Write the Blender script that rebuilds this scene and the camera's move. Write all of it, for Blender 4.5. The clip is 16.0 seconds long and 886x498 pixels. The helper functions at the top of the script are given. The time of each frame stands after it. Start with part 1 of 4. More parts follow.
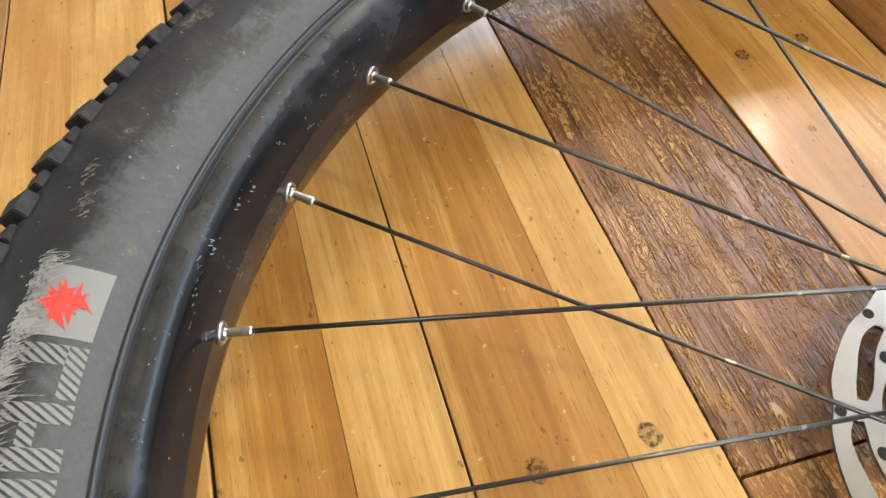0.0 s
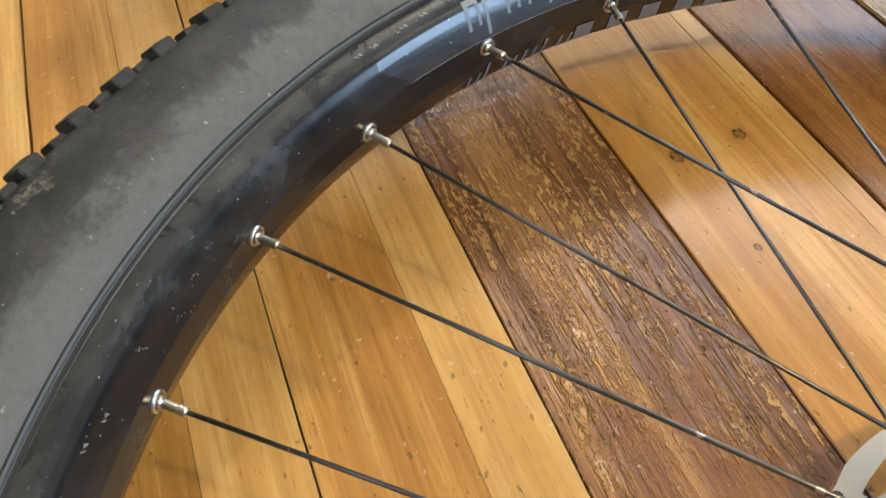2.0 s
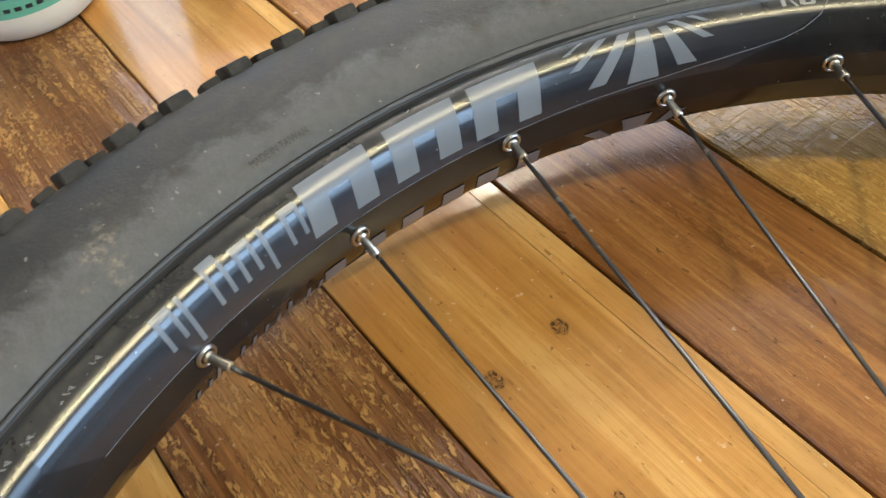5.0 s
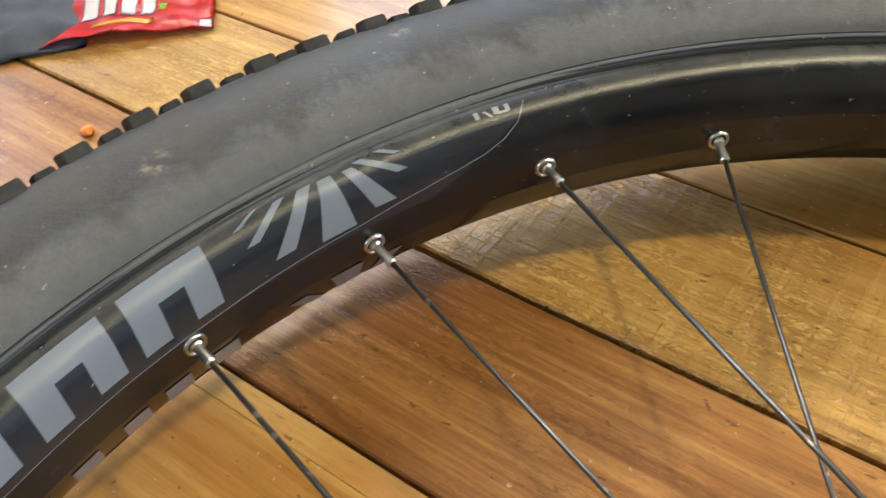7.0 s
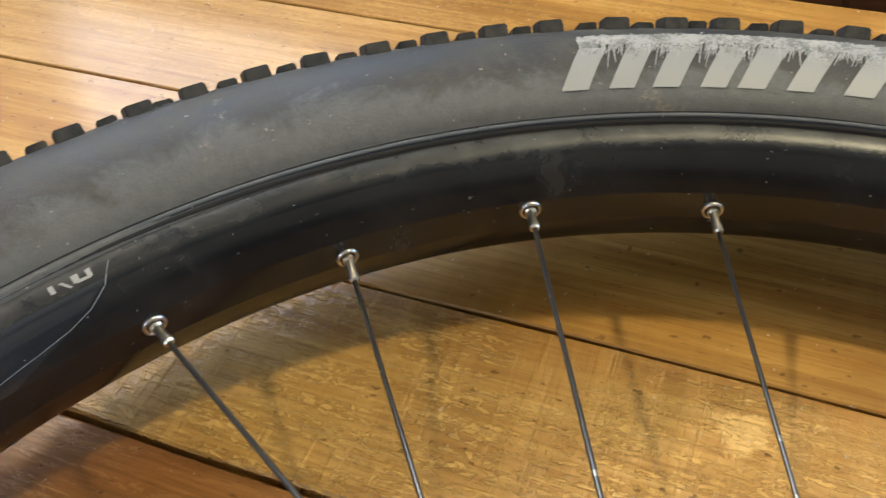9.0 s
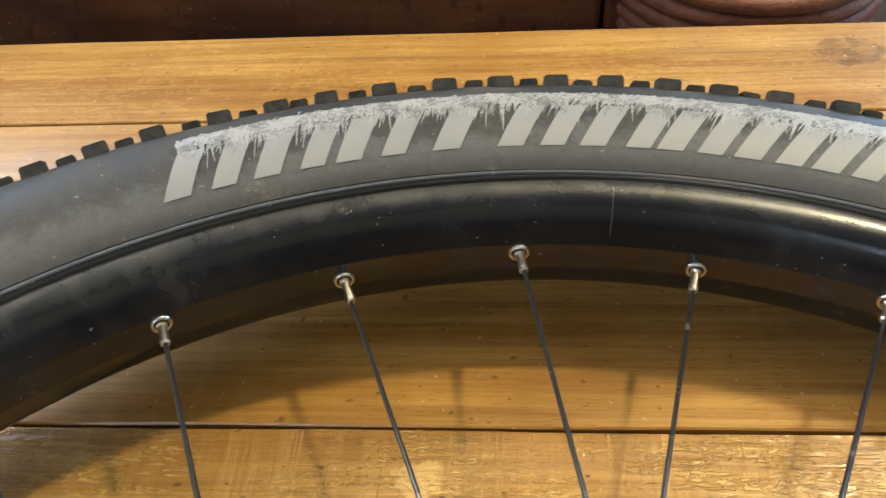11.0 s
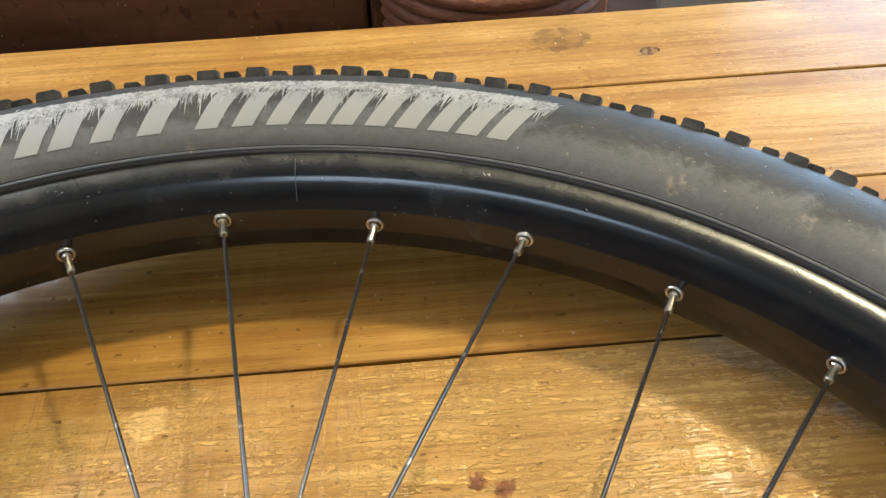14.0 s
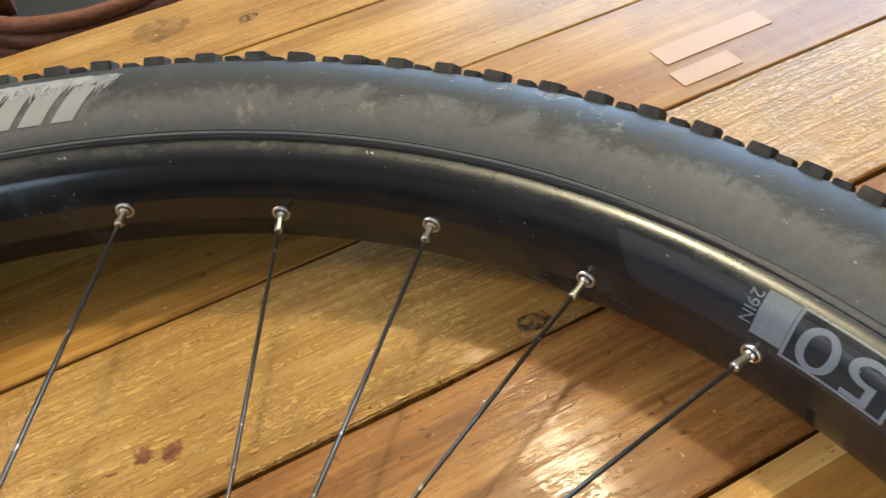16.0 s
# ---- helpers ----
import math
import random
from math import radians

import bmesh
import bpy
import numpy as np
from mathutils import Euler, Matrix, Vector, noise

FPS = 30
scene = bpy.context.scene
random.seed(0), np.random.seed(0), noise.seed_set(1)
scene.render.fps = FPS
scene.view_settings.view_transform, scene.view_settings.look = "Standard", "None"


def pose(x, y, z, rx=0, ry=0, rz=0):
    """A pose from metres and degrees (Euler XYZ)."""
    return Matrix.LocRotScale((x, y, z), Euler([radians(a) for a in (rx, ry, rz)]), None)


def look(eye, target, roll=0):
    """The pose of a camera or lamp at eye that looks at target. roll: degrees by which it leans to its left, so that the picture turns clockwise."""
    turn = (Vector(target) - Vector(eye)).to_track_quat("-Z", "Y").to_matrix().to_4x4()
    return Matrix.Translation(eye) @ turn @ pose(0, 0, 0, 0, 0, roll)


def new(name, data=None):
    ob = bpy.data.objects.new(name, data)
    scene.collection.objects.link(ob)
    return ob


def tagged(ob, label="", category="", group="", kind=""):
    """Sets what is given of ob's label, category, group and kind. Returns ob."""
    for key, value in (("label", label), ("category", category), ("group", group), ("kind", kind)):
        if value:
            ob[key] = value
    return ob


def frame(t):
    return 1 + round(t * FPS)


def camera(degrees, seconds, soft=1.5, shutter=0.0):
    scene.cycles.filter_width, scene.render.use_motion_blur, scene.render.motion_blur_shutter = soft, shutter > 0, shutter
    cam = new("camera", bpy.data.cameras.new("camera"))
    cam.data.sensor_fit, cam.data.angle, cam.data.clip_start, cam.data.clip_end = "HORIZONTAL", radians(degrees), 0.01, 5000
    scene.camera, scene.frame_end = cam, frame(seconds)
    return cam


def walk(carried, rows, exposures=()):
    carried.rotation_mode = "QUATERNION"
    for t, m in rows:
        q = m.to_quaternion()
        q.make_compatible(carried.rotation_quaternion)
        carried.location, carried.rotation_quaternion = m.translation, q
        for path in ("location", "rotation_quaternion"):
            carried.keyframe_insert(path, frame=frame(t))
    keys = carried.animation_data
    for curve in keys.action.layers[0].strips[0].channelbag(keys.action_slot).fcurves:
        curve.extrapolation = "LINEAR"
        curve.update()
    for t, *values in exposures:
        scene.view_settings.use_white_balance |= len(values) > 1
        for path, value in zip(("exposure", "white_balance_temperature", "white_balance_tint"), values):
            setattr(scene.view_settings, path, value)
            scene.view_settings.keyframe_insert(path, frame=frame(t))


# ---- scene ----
cam = camera(54.76, 16.0, soft=1.3, shutter=0.3)
walk(cam, [
    (0.0, look((-0.0552, -0.2340, 0.2804), (-0.2286, -0.0838, 0.0161), -5.92)),
    (0.5, look((-0.0618, -0.2223, 0.2799), (-0.2340, -0.0695, 0.0164), -5.37)),
    (1.0, look((-0.0785, -0.2078, 0.2795), (-0.2466, -0.0504, 0.0160), -4.27)),
    (1.5, look((-0.0958, -0.1885, 0.2798), (-0.2576, -0.0259, 0.0154), -3.93)),
    (2.0, look((-0.1018, -0.1676, 0.2839), (-0.2561, -0.0001, 0.0181), -3.85)),
    (2.5, look((-0.1129, -0.1448, 0.2869), (-0.2609, 0.0264, 0.0200), -4.12)),
    (3.0, look((-0.1194, -0.1125, 0.2972), (-0.2590, 0.0538, 0.0227), -4.59)),
    (3.2, look((-0.1213, -0.1038, 0.2970), (-0.2600, 0.0651, 0.0236), -5.12)),
    (5.3, look((-0.1471, -0.0212, 0.2767), (-0.2477, 0.1854, 0.0128), -8.06)),
    (5.5, look((-0.1481, -0.0126, 0.2786), (-0.2428, 0.1976, 0.0153), -8.05)),
    (6.0, look((-0.1395, 0.0082, 0.2709), (-0.2235, 0.2287, 0.0124), -8.51)),
    (6.5, look((-0.1329, 0.0255, 0.2664), (-0.1976, 0.2523, 0.0078), -8.29)),
    (7.0, look((-0.1231, 0.0404, 0.2635), (-0.1677, 0.2748, 0.0074), -7.37)),
    (7.5, look((-0.1105, 0.0532, 0.2646), (-0.1393, 0.2913, 0.0098), -7.59)),
    (8.0, look((-0.0964, 0.0683, 0.2685), (-0.1101, 0.3076, 0.0135), -7.45)),
    (8.5, look((-0.0742, 0.0765, 0.2657), (-0.0671, 0.3155, 0.0101), -5.73)),
    (9.0, look((-0.0549, 0.0841, 0.2679), (-0.0278, 0.3219, 0.0126), -4.46)),
    (9.5, look((-0.0395, 0.0867, 0.2707), (0.0030, 0.3217, 0.0148), -4.46)),
    (10.0, look((-0.0149, 0.0829, 0.2707), (0.0397, 0.3151, 0.0145), -5.02)),
    (10.2, look((-0.0081, 0.0818, 0.2724), (0.0565, 0.3120, 0.0168), -4.99)),
    (12.3, look((0.0402, 0.0371, 0.3032), (0.1544, 0.2433, 0.0445), -4.19)),
    (12.5, look((0.0404, 0.0248, 0.3021), (0.1559, 0.2341, 0.0465), -3.07)),
    (13.0, look((0.0472, 0.0114, 0.3012), (0.1716, 0.2179, 0.0474), -1.77)),
    (13.5, look((0.0542, -0.0002, 0.3025), (0.1824, 0.2035, 0.0484), -1.79)),
    (14.0, look((0.0626, -0.0100, 0.3086), (0.1926, 0.1914, 0.0536), -2.41)),
    (14.5, look((0.0647, -0.0158, 0.3046), (0.1950, 0.1864, 0.0504), -5.48)),
    (15.0, look((0.0781, -0.0381, 0.2958), (0.2162, 0.1670, 0.0481), -9.61)),
    (15.5, look((0.0813, -0.0639, 0.2860), (0.2619, 0.0994, 0.0346), -5.84)),
    (16.0, look((0.0901, -0.0855, 0.2831), (0.2833, 0.0604, 0.0303), -6.74)),
], exposures=[(0.0, 0.63), (2.0, 0.55), (5.5, 0.58), (7.5, 0.68), (9.5, 0.52), (12.4, 0.70), (15.0, 0.70), (16.0, 0.42)])

# ---------------------------------------------------------------- light
world = bpy.data.worlds.new("room_air")
scene.world = world
world.use_nodes = True
wn = world.node_tree
sky = wn.nodes.new("ShaderNodeTexSky")
sky.sky_type = "NISHITA"
sky.sun_disc = False
sky.sun_elevation, sky.sun_rotation = radians(25), radians(200)
wn.links.new(sky.outputs[0], wn.nodes["Background"].inputs[0])
wn.nodes["Background"].inputs[1].default_value = 0.1


def area_lamp(name, eye, target, w, h, watts, colour):
    d = bpy.data.lights.new(name, "AREA")
    d.shape, d.size, d.size_y, d.energy, d.color = "RECTANGLE", w, h, watts, colour
    ob = new(name, d)
    ob.matrix_world = look(eye, target)
    return ob


def bulb_lamp(name, eye, radius, watts, colour):
    d = bpy.data.lights.new(name, "POINT")
    d.energy, d.color, d.shadow_soft_size = watts, colour, radius
    ob = new(name, d)
    ob.location = eye
    return ob


WARM = (1.0, 0.895, 0.58)
LAMP_B = (0.98, 0.285, 1.54)
LAMP_A = (-0.82, 1.62, 1.51)
bulb_lamp("ceiling_bulb_light", LAMP_B, 0.055, 56.0, WARM)
bulb_lamp("side_bulb_light", LAMP_A, 0.045, 45.0, (1.0, 0.94, 0.80))
area_lamp("window_light_east", (2.12, 0.5, 0.35), (0, 0.5, 0.3), 1.9, 1.6, 62.0, (0.46, 0.69, 1.0))
area_lamp("window_light_south", (-1.85, -1.95, 1.2), (-0.6, 0.0, 0.1), 0.55, 0.75, 7.0, (0.60, 0.78, 1.0))
area_lamp("window_light_west", (-2.12, -1.4, 1.25), (0, -0.3, 0.1), 0.9, 0.7, 8.0, (0.60, 0.78, 1.0))
area_lamp("window_light_north", (-0.26, 1.68, 1.08), (-0.22, 0.4, 0.35), 0.80, 1.05, 18.0, (0.58, 0.74, 1.0))
area_lamp("window_light_corner", (-1.82, 1.66, 1.1), (-1.0, 0.6, 0.3), 0.5, 0.8, 12.0, (0.66, 0.78, 1.0))


# ---------------------------------------------------------------- helpers
def part(name, bm, material, parent, label="", smooth=False, kind=""):
    me = bpy.data.meshes.new(name)
    bm.to_mesh(me)
    bm.free()
    me.materials.append(material)
    if smooth:
        me.polygons.foreach_set("use_smooth", [True] * len(me.polygons))
    ob = new(name, me)
    ob.parent = parent
    tagged(ob, label=label, kind=kind)
    return ob


def share(name, me, parent, m):
    ob = new(name, me)
    ob.parent = parent
    ob.matrix_basis = m
    return ob


def box(bm, x0, x1, y0, y1, z0, z1, bevel=0.0):
    r = bmesh.ops.create_cube(bm, size=1.0, matrix=Matrix.Translation(((x0 + x1) / 2, (y0 + y1) / 2, (z0 + z1) / 2)) @ Matrix.Diagonal((x1 - x0, y1 - y0, z1 - z0, 1)))
    if bevel:
        es = list({e for v in r["verts"] for e in v.link_edges})
        bmesh.ops.bevel(bm, geom=es, offset=bevel, segments=2, affect="EDGES", profile=0.5)
    return bm


def lathe(bm, profile, steps, closed=False, wobble=None):
    """Turns (radius, height) points round z."""
    rings = []
    for i in range(steps):
        a = 2 * math.pi * i / steps
        ring = []
        for k, (r, z) in enumerate(profile):
            if wobble:
                r, z = wobble(a, k, r, z)
            ring.append(bm.verts.new((r * math.cos(a), r * math.sin(a), z)))
        rings.append(ring)
    n = len(profile)
    for i in range(steps):
        p, q = rings[i], rings[(i + 1) % steps]
        for k in range(n if closed else n - 1):
            bm.faces.new((p[k], q[k], q[(k + 1) % n], p[(k + 1) % n]))
    return bm


def tube(bm, a, b, r0, r1=None, sides=8, cap=True):
    a, b = Vector(a), Vector(b)
    r1 = r0 if r1 is None else r1
    q = (b - a).to_track_quat("Z", "Y")
    rings = []
    for p, r in ((a, r0), (b, r1)):
        rings.append([bm.verts.new(p + q @ Vector((r * math.cos(2 * math.pi * i / sides), r * math.sin(2 * math.pi * i / sides), 0))) for i in range(sides)])
    for i in range(sides):
        bm.faces.new((rings[0][i], rings[0][(i + 1) % sides], rings[1][(i + 1) % sides], rings[1][i]))
    if cap:
        bm.faces.new(list(reversed(rings[0])))
        bm.faces.new(rings[1])
    return bm


# ---------------------------------------------------------------- materials
class Mat:
    """A small wrapper to lay out shader nodes."""

    def __init__(self, name):
        self.m = bpy.data.materials.new(name)
        self.m.use_nodes = True
        self.t = self.m.node_tree
        self.b = self.t.nodes["Principled BSDF"]
        self.co = self.t.nodes.new("ShaderNodeTexCoord")

    def n(self, kind, **kw):
        node = self.t.nodes.new(kind)
        for k, v in kw.items():
            node.inputs[k].default_value = v
        return node

    def l(self, a, b):
        self.t.links.new(a, b)

    def mapped(self, scale, rnd=0.0, rot=0.0):
        mp = self.n("ShaderNodeMapping")
        mp.inputs["Scale"].default_value = scale
        mp.inputs["Rotation"].default_value = (0, 0, rot)
        self.l(self.co.outputs["Object"], mp.inputs["Vector"])
        if not rnd:
            return mp.outputs[0]
        inf = self.n("ShaderNodeObjectInfo")
        mu = self.n("ShaderNodeMath")
        mu.operation = "MULTIPLY"
        self.l(inf.outputs["Random"], mu.inputs[0])
        mu.inputs[1].default_value = rnd
        ad = self.n("ShaderNodeVectorMath")
        self.l(mp.outputs[0], ad.inputs[0])
        self.l(mu.outputs[0], ad.inputs[1])
        return ad.outputs[0]

    def noise(self, vec, scale, detail=4.0, rough=0.55, dist=0.0):
        no = self.n("ShaderNodeTexNoise", Scale=scale, Detail=detail, Roughness=rough, Distortion=dist)
        self.l(vec, no.inputs["Vector"])
        return no.outputs["Fac"]

    def ramp(self, fac, stops):
        r = self.n("ShaderNodeValToRGB")
        e = r.color_ramp.elements
        while len(e) < len(stops):
            e.new(0.5)
        for k, (p, c) in enumerate(stops):
            e[k].position = p
            e[k].color = (*c, 1) if not isinstance(c, float) else (c, c, c, 1)
        self.l(fac, r.inputs[0])
        return r.outputs[0]

    def mix(self, fac, a, b, mode="MIX"):
        m = self.n("ShaderNodeMix")
        m.data_type, m.blend_type = "RGBA", mode
        for sock, v in ((m.inputs[0], fac), (m.inputs[6], a), (m.inputs[7], b)):
            if isinstance(v, (float, int)):
                sock.default_value = v if sock == m.inputs[0] else (v, v, v, 1)
            elif isinstance(v, tuple):
                sock.default_value = (*v, 1)
            else:
                self.l(v, sock)
        return m.outputs[2]

    def math(self, op, a, b=0.0, clamp=False):
        m = self.n("ShaderNodeMath")
        m.operation, m.use_clamp = op, clamp
        for sock, v in ((m.inputs[0], a), (m.inputs[1], b)):
            if isinstance(v, (float, int)):
                sock.default_value = v
            else:
                self.l(v, sock)
        return m.outputs[0]

    def bump(self, height, strength, distance):
        b = self.n("ShaderNodeBump", Strength=strength, Distance=distance)
        self.l(height, b.inputs["Height"])
        self.l(b.outputs[0], self.b.inputs["Normal"])

    def put(self, colour=None, rough=None, metal=None, spec=None):
        for sock, v in (("Base Color", colour), ("Roughness", rough), ("Metallic", metal), ("Specular IOR Level", spec)):
            if v is None:
                continue
            if isinstance(v, tuple):
                self.b.inputs[sock].default_value = (*v, 1)
            elif isinstance(v, (float, int)):
                self.b.inputs[sock].default_value = v
            else:
                self.l(v, self.b.inputs[sock])
        return self


def wood(name, dark, mid, light, coarse=0.0, gloss=0.3, knots=(), stains=(), swirl=1.0, flake_glint=0.9, sawn=0.1, coat=0.36):
    """Varnished plank. The plank lies along x. coarse: how rough-sawn it is; sawn: marks of the saw across the grain; coat: how much varnish is left. knots: (x, y, radius); stains: (x, y, radius, colour, amount)."""
    w = Mat(name)
    v = w.mapped((1, 1, 1), 7.0)
    # ring pattern warped by a slow noise, pulled round the knots
    warp = w.noise(w.mapped((3.0, 14.0, 6.0), 7.0), 1.0, 3.0)
    long = w.mapped((1.6, 38.0, 10.0), 9.0)
    rings = w.noise(long, 1.3, 5.0, 0.6, 0.8 * swirl)
    fine = w.noise(w.mapped((14.0, 420.0, 40.0), 5.0), 1.0, 4.0, 0.65)
    blot = w.noise(v, 9.0, 4.0, 0.6)
    fac = w.math("ADD", w.math("MULTIPLY", rings, 0.62), w.math("MULTIPLY", warp, 0.38))
    fac = w.math("ADD", fac, w.math("MULTIPLY", w.math("SUBTRACT", fine, 0.5), 0.35))
    col = w.ramp(fac, [(0.38, dark), (0.5, mid), (0.60, light)])
    streak = w.noise(w.mapped((2.4, 120.0, 12.0), 6.0), 1.0, 4.0, 0.6, 0.5)
    col = w.mix(w.ramp(streak, [(0.54, 0.0), (0.70, 0.55)]), col, tuple(c * 0.70 for c in dark))
    late = w.noise(w.mapped((5.0, 60.0, 12.0), 4.0), 1.0, 3.0, 0.55, 0.5 * swirl)
    col = w.mix(w.ramp(late, [(0.56, 0.0), (0.66, 0.35)]), col, light)
    col = w.mix(w.ramp(blot, [(0.40, 0.40), (0.56, 0.0)]), col, tuple(c * 0.85 for c in dark))
    hair = w.noise(w.mapped((9.0, 900.0, 60.0), 2.0), 1.0, 3.0, 0.6)
    col = w.mix(w.ramp(hair, [(0.54, 0.0), (0.70, 0.28)]), col, dark)
    pore = w.noise(w.mapped((120.0, 1500.0, 60.0), 8.0), 1.0, 2.0, 0.5)
    col = w.mix(w.ramp(pore, [(0.63, 0.0), (0.70, 0.5)]), col, tuple(c * 0.5 for c in dark))
    ripple = w.noise(w.mapped((30.0, 90.0, 30.0), 5.0), 1.0, 4.0, 0.6, 0.4)
    height = w.math("ADD", w.math("ADD", w.math("MULTIPLY", fine, 0.32), w.math("MULTIPLY", rings, 0.25)), w.math("MULTIPLY", ripple, 0.4))
    # arcs of the old saw across the grain, and slow patches of darker varnish
    cut = w.noise(w.mapped((140.0, 5.0, 20.0), 6.0, 0.06), 1.0, 4.0, 0.6, 0.25)
    cuts = w.math("MULTIPLY", w.ramp(cut, [(0.47, 0.0), (0.60, 1.0)]), w.ramp(w.noise(v, 7.0, 3.0), [(0.42, 0.0), (0.58, 1.0)]))
    col = w.mix(w.math("MULTIPLY", cuts, 0.5 * sawn), col, tuple(min(1.0, c * 1.25) for c in light))
    height = w.math("ADD", height, w.math("MULTIPLY", cuts, 0.8 * sawn))
    patchy = w.noise(w.mapped((4.0, 11.0, 4.0), 8.0), 1.0, 5.0, 0.62, 0.8)
    col = w.mix(w.ramp(patchy, [(0.50, 0.0), (0.66, 0.42)]), col, tuple(c * k for c, k in zip(dark, (0.95, 0.78, 0.62))))
    nick = w.noise(w.mapped((150.0, 260.0, 60.0), 2.0), 1.0, 2.0, 0.5)
    col = w.mix(w.ramp(nick, [(0.70, 0.0), (0.73, 0.55)]), col, tuple(c * 0.3 for c in dark))
    height = w.math("SUBTRACT", height, w.math("MULTIPLY", w.ramp(nick, [(0.69, 0.0), (0.74, 1.0)]), 0.6))
    rough = w.math("ADD", gloss + 0.04, w.math("MULTIPLY", w.math("SUBTRACT", blot, 0.5), 0.22))
    if coarse:
        chips = w.noise(w.mapped((230.0, 560.0, 90.0), 3.0), 1.0, 3.0, 0.65, 0.5)
        saw = w.noise(w.mapped((22.0, 300.0, 60.0), 3.0), 1.0, 3.0, 0.6, 0.3)
        ch = w.ramp(chips, [(0.49, 0.0), (0.535, 1.0)])
        sw = w.ramp(saw, [(0.45, 0.0), (0.52, 1.0)])
        cs = w.math("MULTIPLY", ch, sw)
        where = w.ramp(w.noise(v, 16.0, 4.0), [(0.36, 0.08), (0.52, 1.0)])
        amount = w.math("MULTIPLY", w.math("MULTIPLY", cs, where), min(1.0, coarse) * flake_glint)
        # raised flakes; the lamp's glint on them is put in as pale gold
        col = w.mix(amount, col, tuple(min(1.0, c * 1.5 + k) for c, k in zip(light, (0.13, 0.11, 0.03))))
        height = w.math("ADD", height, w.math("MULTIPLY", w.math("MULTIPLY", w.math("ADD", cs, w.math("MULTIPLY", saw, 0.6)), where), 0.9 * coarse))
    specks = w.noise(v, 260.0, 2.0)
    for kx, ky, kr in knots:
        mp = w.n("ShaderNodeMapping")
        mp.inputs["Location"].default_value = (-kx, -ky, 0)
        w.l(w.co.outputs["Object"], mp.inputs["Vector"])
        sc = w.n("ShaderNodeVectorMath")
        sc.operation = "MULTIPLY"
        w.l(mp.outputs[0], sc.inputs[0])
        sc.inputs[1].default_value = (0.75, 1.0, 0.0)
        le = w.n("ShaderNodeVectorMath")
        le.operation = "LENGTH"
        w.l(sc.outputs[0], le.inputs[0])
        dist = w.math("ADD", le.outputs["Value"], w.math("MULTIPLY", w.math("SUBTRACT", w.noise(v, 160.0, 4.0), 0.5), kr * 1.3))
        crack = w.ramp(w.noise(v, 1.2 / kr, 2.0, 0.6, 0.5), [(0.44, 1.0), (0.56, 0.3)])
        halo = w.ramp(w.math("DIVIDE", dist, kr * 3.2), [(0.2, 0.35), (1.0, 0.0)])
        col = w.mix(halo, col, tuple(c * 0.8 for c in dark))
        core = w.ramp(w.math("DIVIDE", dist, kr * 1.5), [(0.0, 0.85), (0.45, 0.7), (0.58, 1.0), (0.78, 0.9), (0.95, 0.0)])
        core = w.math("MULTIPLY", core, w.math("MULTIPLY", crack, 0.45 if kr > 0.006 else 1.0))
        col = w.mix(core, col, tuple(c * 0.12 for c in dark))
        height = w.math("SUBTRACT", height, w.math("MULTIPLY", core, 1.2))
    for sx, sy, sr, sc_, am in stains:
        mp = w.n("ShaderNodeMapping")
        mp.inputs["Location"].default_value = (-sx, -sy, 0)
        w.l(w.co.outputs["Object"], mp.inputs["Vector"])
        le = w.n("ShaderNodeVectorMath")
        le.operation = "LENGTH"
        w.l(mp.outputs[0], le.inputs[0])
        dist = w.math("ADD", le.outputs["Value"], w.math("MULTIPLY", w.math("SUBTRACT", w.noise(v, 0.9 / sr, 5.0, 0.65), 0.5), sr * 2.4))
        core = w.ramp(w.math("DIVIDE", dist, sr * 1.5), [(0.0, am), (0.55, am * 0.9), (0.75, 0.0)])
        col = w.mix(core, col, sc_)
    col = w.mix(w.ramp(specks, [(0.71, 0.0), (0.75, 0.5)]), col, (0.55, 0.45, 0.33))
    w.put(col, w.math("ADD", rough, 0.08), spec=0.15)
    w.bump(height, 0.4 + 0.4 * min(1.0, coarse), 0.0006 + 0.0013 * coarse)
    # varnish: fills the smooth planks, follows the rough-sawn ones
    skin = w.n("ShaderNodeBump", Strength=0.12 + 0.55 * min(1.0, coarse), Distance=0.0006 + 0.0013 * coarse)
    w.l(height, skin.inputs["Height"])
    w.l(skin.outputs[0], w.b.inputs["Coat Normal"])
    w.b.inputs["Coat Weight"].default_value = coat
    w.l(w.math("ADD", 0.09, w.math("MULTIPLY", w.ramp(blot, [(0.4, 0.0), (0.65, 1.0)]), 0.10)), w.b.inputs["Coat Roughness"])
    return w.m


